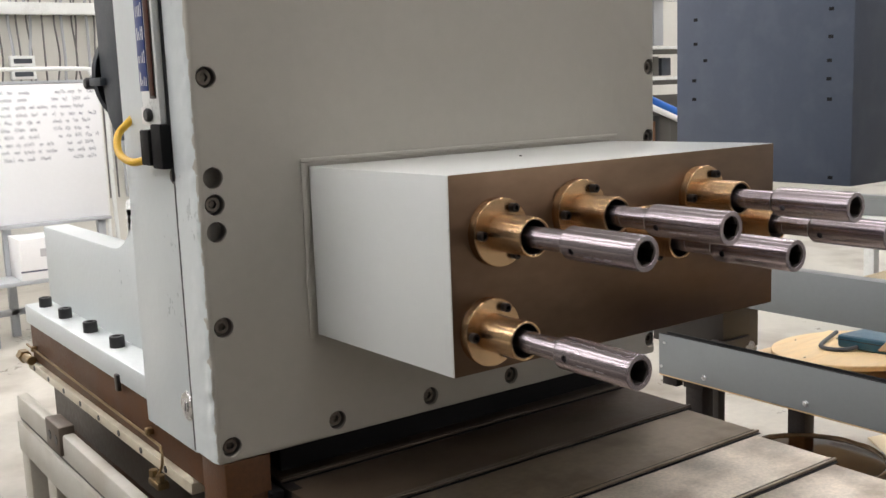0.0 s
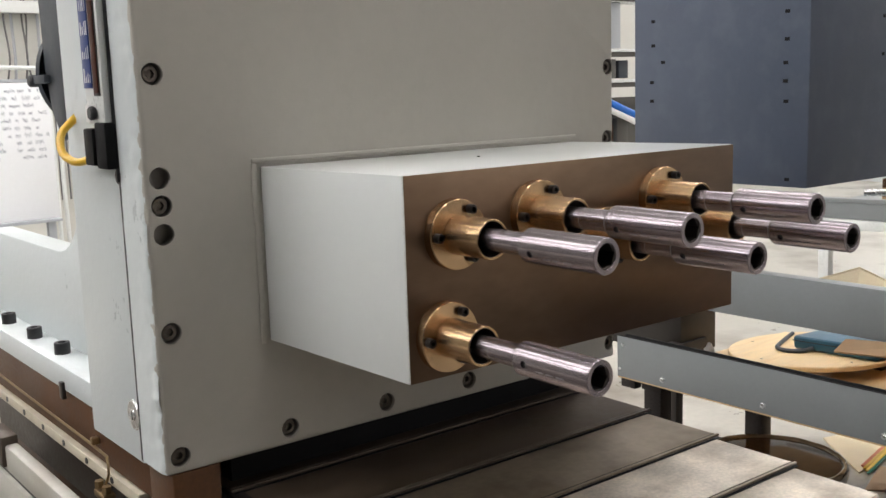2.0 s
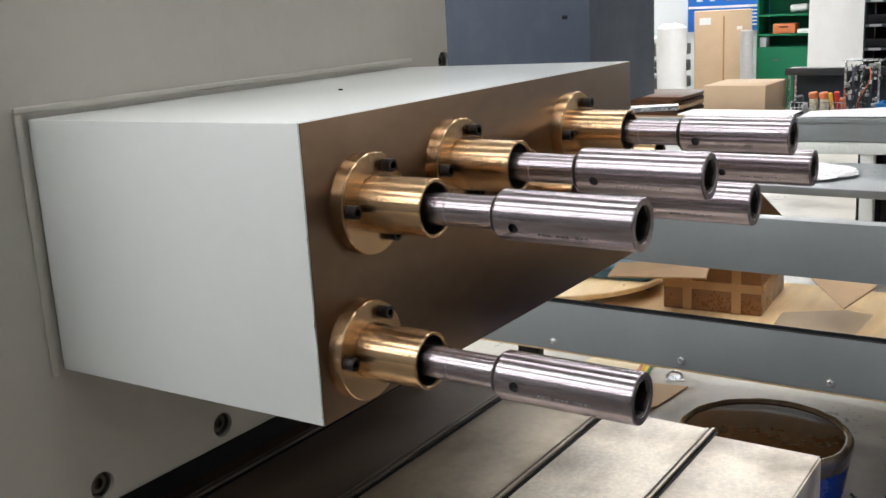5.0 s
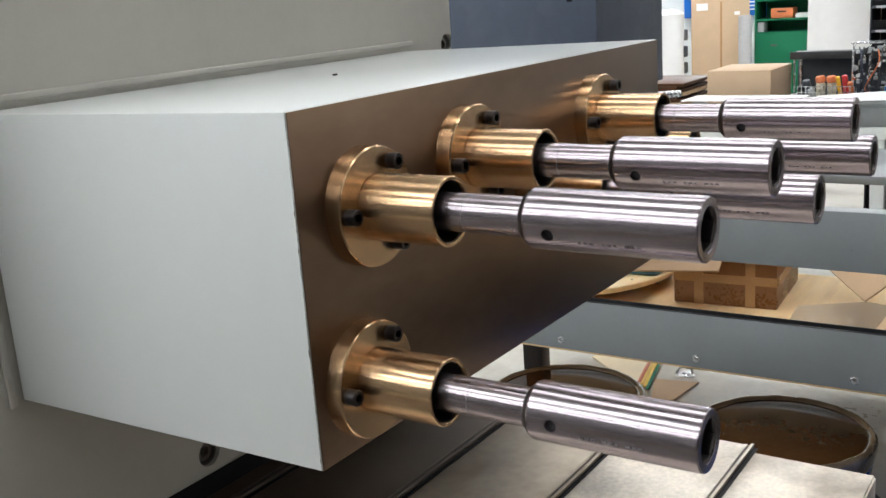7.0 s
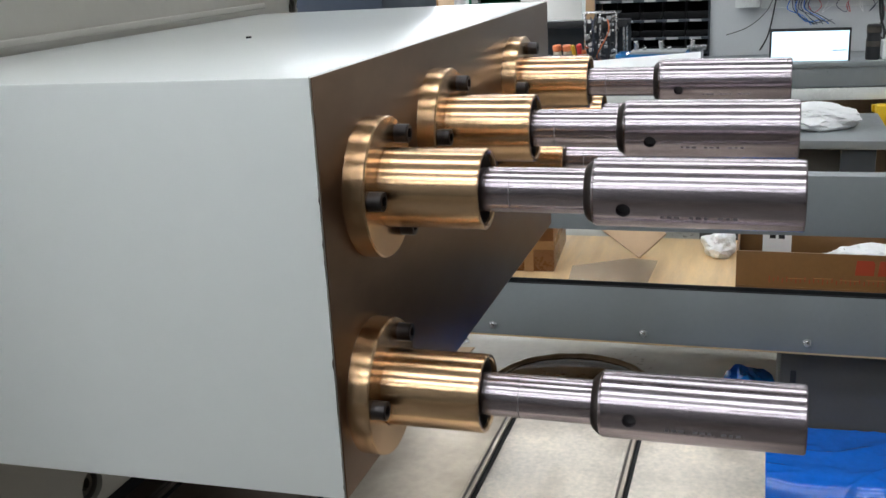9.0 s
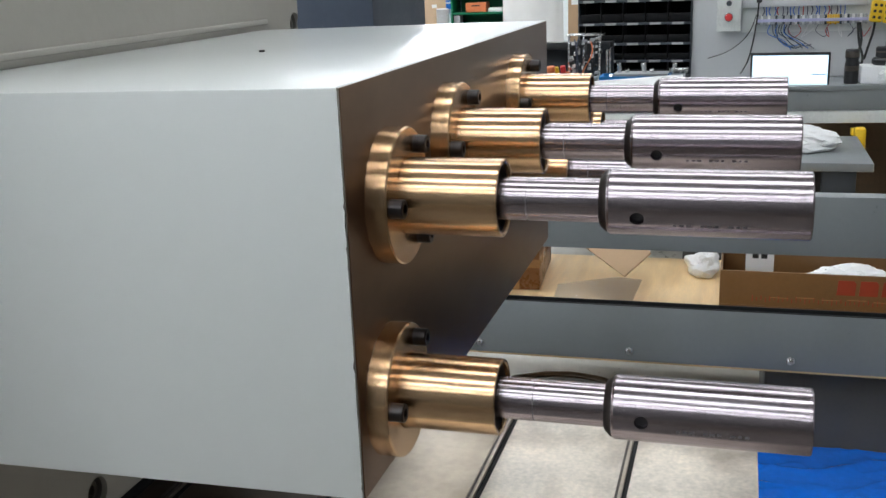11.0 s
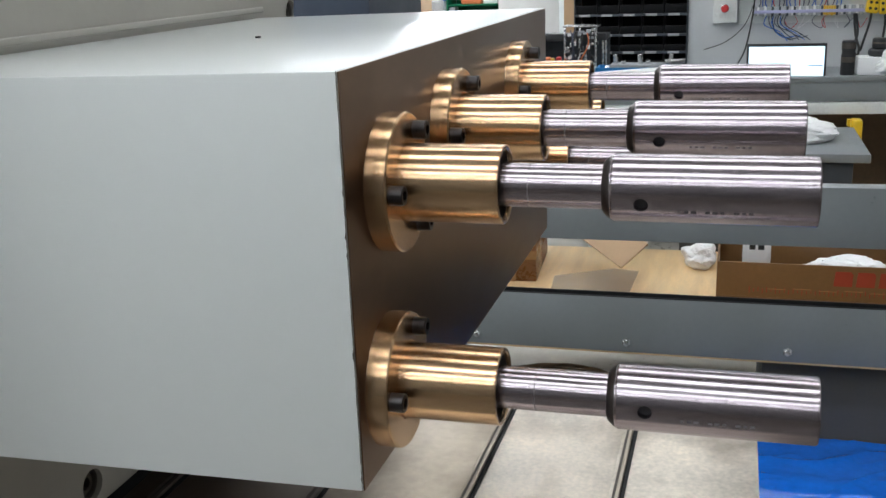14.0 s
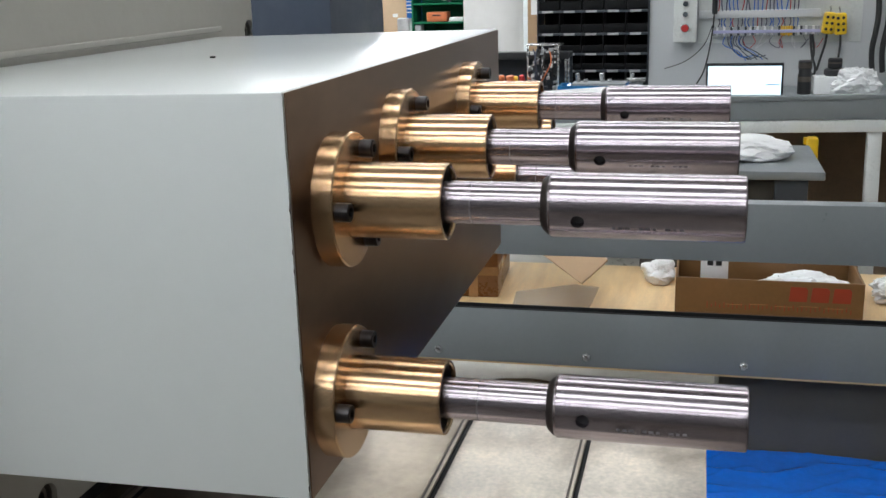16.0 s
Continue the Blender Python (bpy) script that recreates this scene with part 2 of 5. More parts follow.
CREAM_PLASTIC = material("cream_plastic", (0.60, 0.54, 0.42), 0.45, var=0.10, scale=30, stain=(0.33, 0.27, 0.19), stain_scale=14, stain_amount=0.5)
TRAY_BLUE = material("light_blue_plastic", (0.03, 0.23, 0.55), 0.35, var=0.08, scale=20)
ENGRAVED = material("engraved_steel", (0.24, 0.22, 0.23), 0.38, 1.0)
BOARD = material("board_white", (0.82, 0.83, 0.84), 0.18, var=0.02, scale=3)
INK = material("ink", (0.05, 0.06, 0.10), 0.6)
PEN = material("marker_pen", (0.07, 0.09, 0.14), 0.6)
WHITE_INK = material("white_ink", (0.8, 0.8, 0.8), 0.5)
GREY_CABLE = material("grey_cable", (0.13, 0.125, 0.12), 0.5, var=0.1, scale=40)
AMBER = material("amber_scale", (0.055, 0.011, 0.004), 0.45, var=0.2, scale=30, spec=0.15)
FILM = clear("cloudy_film", (0.45, 0.43, 0.40), 0.2, 0.74)
TUBE = glowing("lamp_tube", (0.97, 1.0, 1.0), LIGHT)
TUBE_WEST = glowing("bright_tube", (0.96, 1.0, 1.0), LIGHT * 1.35)
TUBE_FILL = glowing("fill_tube", (0.97, 1.0, 1.0), LIGHT * 0.46)
TUBE_ADDED = glowing("added_tube", (0.97, 1.0, 1.0), 26.0)
PANEL_GLOW = glowing("lit_panel", (0.95, 0.98, 1.0), 14.0)
SCREEN = glowing("lit_screen", (0.72, 0.9, 1.0), 1.1)


# ---------------------------------------------------------------- mesh tools
def part(name, bm, mat, parent=None, label="", smooth=24):
    me = bpy.data.meshes.new(name)
    bmesh.ops.recalc_face_normals(bm, faces=bm.faces)
    for f in bm.faces:
        f.smooth, f.material_index = bool(smooth) and f.material_index == 0, 0
    bm.to_mesh(me)
    bm.free()
    me.materials.append(mat)
    if smooth:
        me.set_sharp_from_angle(angle=radians(smooth))
    ob = new(name, me)
    if parent:
        ob.parent = parent
    return tagged(ob, label)


def thing(name, at, label, category, group="", turn=0.0):
    ob = new(name)
    ob.empty_display_size = 0.05
    ob.matrix_basis = pose(*at, 0, 0, turn)
    return tagged(ob, label, category, group)


def share(name, ob, at, parent, rot=(0, 0, 0)):
    """A further piece on the mesh of ob."""
    o = new(name, ob.data)
    o.parent = parent
    o.matrix_basis = pose(*at, *rot)
    return o


def B(x0, x1, y0, y1, z0, z1, bevel=0.0, seg=2, bm=None):
    """A box between the limits, with rounded edges."""
    own = bmesh.new()
    bmesh.ops.create_cube(own, size=1)
    for v in own.verts:
        v.co = Vector(((x0 + x1) / 2 + v.co.x * (x1 - x0), (y0 + y1) / 2 + v.co.y * (y1 - y0), (z0 + z1) / 2 + v.co.z * (z1 - z0)))
    if bevel:
        bmesh.ops.bevel(own, geom=own.edges[:], offset=bevel, segments=seg, profile=0.5, affect="EDGES")
    return join(bm, flat_sides(own))


def flat_sides(bm):
    """Marks the faces that lie along an axis: they stay flat beside rounded edges."""
    bm.normal_update()
    for f in bm.faces:
        if max(abs(c) for c in f.normal) > 0.9995:
            f.material_index = 1
    return bm


def join(bm, own):
    if bm is None:
        return own
    me = bpy.data.meshes.new("t")
    own.to_mesh(me)
    own.free()
    bm.from_mesh(me)
    bpy.data.meshes.remove(me)
    return bm


def lathe(profile, axis=(0, 0, 1), origin=(0, 0, 0), seg=40, bm=None, closed=False):
    """Turns (radius, height) pairs round an axis through origin."""
    own = bmesh.new()
    q = Vector((0, 0, 1)).rotation_difference(Vector(axis)).to_matrix()
    rings = []
    for r, h in profile:
        if r < 1e-6:
            rings.append([own.verts.new(q @ Vector((0, 0, h)) + Vector(origin))])
        else:
            rings.append([own.verts.new(q @ Vector((r * math.cos(2 * math.pi * k / seg), r * math.sin(2 * math.pi * k / seg), h)) + Vector(origin)) for k in range(seg)])
    pairs = list(zip(rings, rings[1:])) + ([(rings[-1], rings[0])] if closed else [])
    for a, b in pairs:
        for k in range(seg):
            i, j = k, (k + 1) % seg
            if len(a) == 1 and len(b) == 1:
                continue
            if len(a) == 1:
                own.faces.new((a[0], b[i], b[j]))
            elif len(b) == 1:
                own.faces.new((a[i], b[0], a[j]))
            else:
                own.faces.new((a[i], b[i], b[j], a[j]))
    return join(bm, own)


def C(r, p0, p1, seg=24, bevel=0.0, bm=None):
    """A solid round bar from p0 to p1."""
    p0, p1 = Vector(p0), Vector(p1)
    d = p1 - p0
    h = d.length
    b = min(bevel, r * 0.6, h * 0.45)
    prof = [(0, 0), (r - b, 0), (r, b), (r, h - b), (r - b, h), (0, h)] if b else [(0, 0), (r, 0), (r, h), (0, h)]
    return lathe(prof, d.normalized(), p0, seg, bm)


def prism(poly, axis, a, b, bevel=0.0, bm=None):
    """Pulls a flat outline along an axis. poly gives the two other coordinates in order."""
    own = bmesh.new()
    put = {"x": lambda u, v, w: (w, u, v), "y": lambda u, v, w: (u, w, v), "z": lambda u, v, w: (u, v, w)}[axis]
    lo = [own.verts.new(put(u, v, a)) for u, v in poly]
    hi = [own.verts.new(put(u, v, b)) for u, v in poly]
    own.faces.new(lo)
    own.faces.new(hi[::-1])
    for k in range(len(poly)):
        own.faces.new((lo[k], hi[k], hi[(k + 1) % len(poly)], lo[(k + 1) % len(poly)]))
    bmesh.ops.recalc_face_normals(own, faces=own.faces)
    if bevel:
        edges = [e for e in own.edges if e.calc_face_angle(0) > 0.5]
        bmesh.ops.bevel(own, geom=edges, offset=bevel, segments=2, profile=0.5, affect="EDGES")
    return join(bm, flat_sides(own))


def pipe(points, r, seg=10, smooth=6, bm=None):
    """A round cable or pipe through points, smoothed by a spline."""
    pts = [Vector(p) for p in points]
    if smooth and len(pts) > 2:
        fine = []
        for k in range(len(pts) - 1):
            p0, p1, p2, p3 = pts[max(k - 1, 0)], pts[k], pts[k + 1], pts[min(k + 2, len(pts) - 1)]
            for s in range(smooth):
                t = s / smooth
                fine.append(0.5 * (2 * p1 + (p2 - p0) * t + (2 * p0 - 5 * p1 + 4 * p2 - p3) * t * t + (3 * p1 - p0 - 3 * p2 + p3) * t ** 3))
        pts = fine + [pts[-1]]
    own = bmesh.new()
    rings, side = [], None
    for k, p in enumerate(pts):
        d = (pts[min(k + 1, len(pts) - 1)] - pts[max(k - 1, 0)]).normalized()
        if side is None:
            side = d.orthogonal().normalized()
        side = (side - d * side.dot(d)).normalized()
        up = d.cross(side)
        rings.append([own.verts.new(p + r * (math.cos(2 * math.pi * q / seg) * side + math.sin(2 * math.pi * q / seg) * up)) for q in range(seg)])
    for a, b in zip(rings, rings[1:]):
        for q in range(seg):
            own.faces.new((a[q], b[q], b[(q + 1) % seg], a[(q + 1) % seg]))
    own.faces.new(rings[0][::-1])
    own.faces.new(rings[-1])
    return join(bm, own)


def crumple(bm, amount, scale, seed=0.0):
    for v in bm.verts:
        v.co += Vector(noise.noise_vector(v.co * scale + Vector((seed, seed * 1.7, 0)))) * amount
    return bm


def socket_screw(r, h, bm=None):
    """A cap screw head with a hex recess, along +z from the origin."""
    own = lathe([(0, 0), (r, 0), (r, h * 0.92), (r * 0.92, h), (r * 0.56, h)], seg=20)
    hexa = [(r * 0.56 * math.cos(math.pi / 3 * k), r * 0.56 * math.sin(math.pi / 3 * k)) for k in range(6)]
    top = [own.verts.new((x, y, h)) for x, y in hexa]
    low = [own.verts.new((x, y, h * 0.45)) for x, y in hexa]
    for k in range(6):
        own.faces.new((top[k], top[(k + 1) % 6], low[(k + 1) % 6], low[k]))
    own.faces.new(low)
    return join(bm, own)


def cut(ob, tools):
    """Takes the volume of tools out of ob for good."""
    bmesh.ops.recalc_face_normals(tools, faces=tools.faces)
    me = bpy.data.meshes.new("tool")
    tools.to_mesh(me)
    tools.free()
    tool = new("tool", me)
    tool.parent, tool.matrix_basis = ob.parent, ob.matrix_basis.copy()
    mod = ob.modifiers.new("cut", "BOOLEAN")
    mod.object, mod.solver = tool, "EXACT"
    done = bpy.data.meshes.new_from_object(ob.evaluated_get(bpy.context.evaluated_depsgraph_get()))
    ob.modifiers.remove(mod)
    bpy.data.objects.remove(tool)
    ob.data = done
    done.set_sharp_from_angle(angle=radians(24))
    return ob


# ---------------------------------------------------------------- the hall
def structure(name, bm, mat, label, smooth=0):
    return tagged(part(name, bm, mat, None, "", smooth), label, name.split("_")[0], "", "structure")


X0, X1, Y0, Y1, TOP = -6.0, 13.42, -11.0, 9.3, 5.6
structure("floor", B(X0, X1, Y0, Y1, -0.15, 0.0), CONCRETE, "stained light grey concrete workshop floor")
structure("ceiling", B(X0, X1, Y0, Y1, TOP, TOP + 0.15), CEIL, "plain light grey workshop ceiling")
structure("wall_north", B(X0, X1, Y1, Y1 + 0.2, 0, TOP), CREAM_WALL, "cream painted workshop wall")
# unseen wall, far back so little light comes to the column plate
structure("wall_south", B(X0, X1, Y0 - 0.2, Y0, 0, TOP), GREY_WALL, "unseen pale grey wall, set far back to dim the plate")
structure("wall_east", B(X1, X1 + 0.2, Y0 - 0.2, Y1 + 0.2, 0, TOP), WALL, "white painted workshop wall")
# unseen wall, made dark for the steel sleeves to mirror
structure("wall_west", B(X0 - 0.2, X0, Y0 - 0.2, Y1 + 0.2, 0, TOP), DARK_WALL, "unseen dark grey wall that darkens the steel reflections")


def ceiling_light(at, length, glow, width=0.11):
    t = thing("ceiling_light", at, "long white linear lamp set below the ceiling, out of view", "lamp", "ceiling lamps")
    part("housing", B(-width - 0.02, width + 0.02, -length / 2, length / 2, 0.0, 0.06, 0.008), WHITE_PAINT, t)
    part("diffuser", B(-width, width, -length / 2 + 0.03, length / 2 - 0.03, -0.02, -0.002, 0.006), glow, t, "lit white diffuser")
    for y in (-length * 0.4, length * 0.4):
        part("hanger", C(0.004, (0, y, 0.06), (0, y, TOP - at[2]), 6), CHROME, t)
    return t


# west rows turned up to brighten the left side of the box
row = ceiling_light((-4.9, 3.85, 4.4), 8.5, TUBE_WEST, 0.20)
copy_thing(row, pose(-2.9, 3.85, 4.4))
row = ceiling_light((-1.0, 3.85, 4.4), 8.5, TUBE, 0.20)
for lx in (0.9, 3.2, 6.0, 9.0, 11.9):
    copy_thing(row, pose(lx, 3.85, 4.4))
# fill lamps added in the south-east for sheen on plate and steel face
row = ceiling_light((4.8, -8.2, 4.4), 5.0, TUBE_FILL, 0.45)
for lx in (7.4, 10.2):
    copy_thing(row, pose(lx, -8.2, 4.4))
# added unseen lamps that brighten the whiteboard corner and the far end
ceiling_light((0.9, 5.9, 2.75), 1.0, TUBE_ADDED)
ceiling_light((11.2, 4.0, 3.7), 3.0, TUBE_ADDED)

# ---------------------------------------------------------------- the spindle head
PX0, PX1, PY = 0.577, 1.520, 1.381
BX0, BX1, BY, BZ0, BZ1 = 0.755, 1.404, 1.02, 1.121, 1.382
SPINDLES = [(0.828, 1.3035), (0.9705, 1.3155), (1.223, 1.3150), (0.8100, 1.1753), (1.096, 1.267), (1.311, 1.267)]


def spindle_head():
    t = thing("spindle_box", (0, 0, 0), "pale grey painted spindle box with bare brown steel front", "machine part")
    part("body", prism([(BY + 0.0012, BZ0), (PY - 0.001, BZ0 - 0.006), (PY - 0.001, BZ1 - 0.004), (BY + 0.0012, BZ1)], "x", BX0, BX1, 0.0015), BOX_PAINT, t)
    part("front_face", B(BX0 + 0.0005, BX1 - 0.0005, BY, BY + 0.0011, BZ0 + 0.0005, BZ1 - 0.0005, 0.0004), FACE, t, "bare oiled brown steel face plate")
    bead = bmesh.new()
    B(BX0 - 0.0150, BX0 - 0.0070, PY - 0.0042, PY - 0.0004, BZ0 - 0.010, BZ1 + 0.0020, 0.0018, 3, bm=bead)
    B(BX0 - 0.0150, BX1 + 0.010, PY - 0.0042, PY - 0.0004, BZ1 + 0.0022, BZ1 + 0.0090, 0.0018, 3, bm=bead)
    part("flange_rim", bead, SHADED_PLATE_PAINT, t, "raised painted rim round the box foot")
    random.seed(31)
    chips = bmesh.new()
    for base, way, out, normal, n in (((BX0, BY + 0.0013, BZ0), (0, 0, 1), (0, 1, 0), (-1, 0, 0), 90), ((BX0, BY + 0.0013, BZ1), (1, 0, 0), (0, 1, 0), (0, 0, 1), 200)):
        base, way, out, normal = Vector(base), Vector(way), Vector(out), Vector(normal)
        span = (BZ1 - BZ0 if way.z else BX1 - BX0) / n
        wide = [random.choice((0.0002, 0.0003, 0.0004)) if random.random() < 0.93 else random.uniform(0.0005, 0.0011) for k in range(n + 1)]
        for k in range(n):
            p0, p1 = base + way * span * k + normal * 0.00025, base + way * span * (k + 1) + normal * 0.00025
            chips.faces.new([chips.verts.new(p) for p in (p0, p1, p1 + out * wide[k + 1], p0 + out * wide[k])])
    part("chipped_edge", chips, FACE_DARK, t, "dark chipped paint edge", 0)
    part("dowel_mark", C(0.0024, (1.024, 1.198, BZ1 - 0.001), (1.024, 1.198, BZ1 + 0.0006), 10), DARK_STEEL, t)
    return t


def bushing(x, z):
    t = thing("bronze_bushing", (x, BY, z), "turned bronze flange bushing screwed to the brown steel face", "bushing", "spindle bushings")
    prof = [(0.0166, -0.0005), (0.0447, -0.0005), (0.0447, 0.0130), (0.0439, 0.0140), (0.0258, 0.0140), (0.0258, 0.0128), (0.0249, 0.0128), (0.0249, 0.0770), (0.0244, 0.0777), (0.0227, 0.0777), (0.0220, 0.0770), (0.0220, 0.03), (0.0166, 0.03)]
    flange = part("flange", lathe(prof, (0, -1, 0), seg=64, closed=True), BRONZE, t)
    part("bore", lathe([(0.0218, 0.031), (0.0218, 0.075)], (0, -1, 0), seg=40), BORE_SHADE, flange, "inner bore of the bushing, shade in its colour")
    s = None
    for a in (60, 180, 300):
        ang = radians(a + 1)
        at = (0.0355 * math.cos(ang), -0.014, 0.0355 * math.sin(ang))
        if s is None:
            s = part("cap_screw", socket_screw(0.0060, 0.0090), DARK_STEEL, t, "black hex socket cap screw")
            s.matrix_basis = pose(*at, 90, 0, 0)
        else:
            share("cap_screw", s, at, t, (90, 0, 0))
    return t


def spindle(x, z):
    t = thing("drive_spindle", (x, BY, z), "ground steel drive spindle with hollow sleeve in bronze bushing", "spindle", "drive spindles")
    part("shaft", lathe([(0, 0.03), (0.0137, 0.03), (0.0137, 0.145)], (0, -1, 0), seg=48), STEEL, t)
    part("groove", lathe([(0.01375, 0.0935), (0.01375, 0.0940)], (0, -1, 0), seg=40), ENGRAVED, t)
    sleeve = part("sleeve", lathe([(0, 0.1435), (0.0196, 0.1435), (0.0197, 0.1440), (0.0204, 0.1450), (0.0204, 0.1580), (0.0204, 0.1660), (0.0204, 0.2600), (0.0198, 0.2610), (0.0146, 0.2610), (0.0140, 0.2602), (0.0140, 0.215), (0, 0.215)], (0, -1, 0), seg=72), STEEL, t, "thicker ground steel sleeve with an open bore")
    part("shoulder", lathe([(0, 0.1384), (0.0150, 0.1384), (0.0160, 0.1390), (0.0190, 0.1425), (0.0193, 0.1434), (0, 0.1434)], (0, -1, 0), seg=56), SHOULDER, sleeve, "dark turned shoulder of the sleeve")
    hexa = [(0.0139 * math.cos(math.pi / 3 * k + 0.2), 0.0139 * math.sin(math.pi / 3 * k + 0.2)) for k in range(6)]
    socket = bmesh.new()
    rim = [socket.verts.new((0.01395 * math.cos(math.pi / 15 * k + 0.2), -0.2596, 0.01395 * math.sin(math.pi / 15 * k + 0.2))) for k in range(30)]
    front, back = [[socket.verts.new((u, y, v)) for u, v in hexa] for y in (-0.2585, -0.2152)]
    for k in range(6):
        j = (k + 1) % 6
        socket.faces.new((front[k], front[j], back[j], back[k]))
        socket.faces.new([rim[(5 * k + i) % 30] for i in range(6)] + [front[j], front[k]])
    socket.faces.new(back)
    part("socket", socket, BORE_SHADE, sleeve, "open hexagon socket, shade in its colour", 0)
    ang = radians(198)
    d = Vector((math.cos(ang), 0, math.sin(ang)))
    cut(sleeve, C(0.0043, d * 0.0150 + Vector((0, -0.1620, 0)), d * 0.03 + Vector((0, -0.1620, 0)), 24))
    part("set_screw", C(0.0041, d * 0.0145 + Vector((0, -0.1620, 0)), d * 0.0158 + Vector((0, -0.1620, 0)), 16), BLACK, sleeve, "dark sunk set screw")
    for k in range(11):
        y = -0.184 - 0.0040 * k
        d = Vector((math.cos(radians(208)), 0, math.sin(radians(208))))
        if k not in (3, 7):
            w = 0.0010 + 0.0005 * ((k * 7) % 3) / 2
            part("engraving", B(0.02041 * d.x - 0.0002, 0.02041 * d.x + 0.0002, y - w, y + w, 0.02041 * d.z - 0.0010, 0.02041 * d.z + 0.0010), ENGRAVED, sleeve)
    return t


spindle_head()
first_bush, first_spindle = bushing(*SPINDLES[0]), spindle(*SPINDLES[0])
for sx, sz in SPINDLES[1:]:
    copy_thing(first_bush, pose(sx, BY, sz))
    low = sz < 1.2
    copy_thing(first_spindle, pose(sx, BY - (0.0061 if low else 0.0), sz, 0, 16 if low else 0, 0))


# ---------------------------------------------------------------- the column
def recess_bolt(t, at, r=0.0155, screw=True):
    """A counterbored bolt in the front of the column."""
    part("counterbore", lathe([(r * 0.99, -0.006), (r * 0.99, -0.0195), (0, -0.0195)], (0, -1, 0), at, 28), COUNTERBORE_SHADE, t, "counterbored hole with its shade in the grey")
    if screw:
        s = part("cap_screw", socket_screw(0.0112, 0.0105), SCREW, t, "dark hex socket cap screw")
        s.matrix_basis = pose(at[0], at[1] + 0.0185, at[2], 90, 0, 0)


def column():
    t = thing("machine_column", (0, 0, 0), "pale grey painted cast machine column with bolted front plate", "machine")
    holes = ((0.600, 1.516, 1), (0.600, 1.373, 0), (0.600, 1.334, 1), (0.600, 1.294, 0), (0.600, 1.152, 1), (0.600, 0.968, 1), (0.782, 0.969, 1), (0.965, 0.970, 1), (1.143, 0.971, 1), (1.507, 0.973, 1), (1.507, 1.514, 1), (1.504, 1.379, 1))
    plate = part("front_plate", B(PX0, PX1, PY, 1.4685, 0.943, 2.35, 0.006, 3), SHADED_PLATE_PAINT, t, "thick painted front plate, grey-beige with its shade in the colour")
    lumps = bmesh.new()
    rows = []
    for i in range(241):
        z = 0.945 + 1.0 * i / 240
        line = []
        for j in range(13):
            y = PY + 0.003 + (1.4652 - PY - 0.003) * j / 12
            q = Vector((3.0, y * 45, z * 45))
            edge = (1 - j / 12) ** 2
            line.append(lumps.verts.new((PX0 - 0.0014 - (0.0030 * edge + 0.0006) * noise.noise(q) + (0.0018 if j == 0 else 0.0), y, z)))
        rows.append(line)
    for i in range(240):
        for j in range(12):
            lumps.faces.new((rows[i][j], rows[i + 1][j], rows[i + 1][j + 1], rows[i][j + 1]))
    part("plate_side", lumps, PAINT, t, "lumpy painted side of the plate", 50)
    tools = bmesh.new()
    for x, z, k in holes:
        C(0.0155, (x, PY - 0.01, z), (x, PY + 0.02, z), 28, bm=tools)
    cut(plate, tools)
    part("seam", B(PX0 - 0.0016, PX0 + 0.02, 1.4655, 1.4712, 0.945, 2.35), BLACK, t, "dark joint line")
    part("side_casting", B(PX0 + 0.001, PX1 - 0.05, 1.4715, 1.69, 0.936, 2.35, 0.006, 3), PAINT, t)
    rr, cy, cz = 0.165, 2.005, 1.365
    curve = [(cy - rr * math.cos(radians(a)), cz - rr * math.sin(radians(a))) for a in range(0, 91, 9)]
    poly = [(1.68, 1.02), (2.51, 1.00), (2.51, 1.197)] + curve[::-1] + [(1.84, 2.3), (1.68, 2.3)]
    part("rib", prism(poly, "x", 0.64, 0.70, 0.004), PAINT, t, "painted side rib with a rounded inner corner")
    foot = part("foot", B(0.580, 1.45, 0.0, 0.82, -0.0445, 0.0, 0.004), PAINT, t, "painted foot flange")
    foot.matrix_basis = pose(0, 1.69, 1.0165)
    for y in (0.241, 0.411, 0.592, 0.754):
        b = part("foot_bolt", socket_screw(0.0145, 0.022), BLACK, foot, "black hex socket foot bolt")
        b.matrix_basis = pose(0.612, y, 0.0)
    part("foot_clip", B(0.574, 0.582, 0.14, 0.157, -0.06, -0.028, 0.002), DARK_STEEL, foot)
    for x, z, k in holes:
        recess_bolt(plate, (x, PY, z), screw=bool(k))
    plug = part("plug", lathe([(0, 0.004), (0.008, 0.004), (0.010, 0.0025), (0.022, 0.0025), (0.024, 0.0)], (-1, 0, 0), (PX0, 1.490, 1.011), 30), CHROME, t, "round zinc plated plug")
    part("plug_slot", B(PX0 - 0.0044, PX0 - 0.0030, 1.4885, 1.4915, 1.004, 1.018), BLACK, plug)
    return t


column()


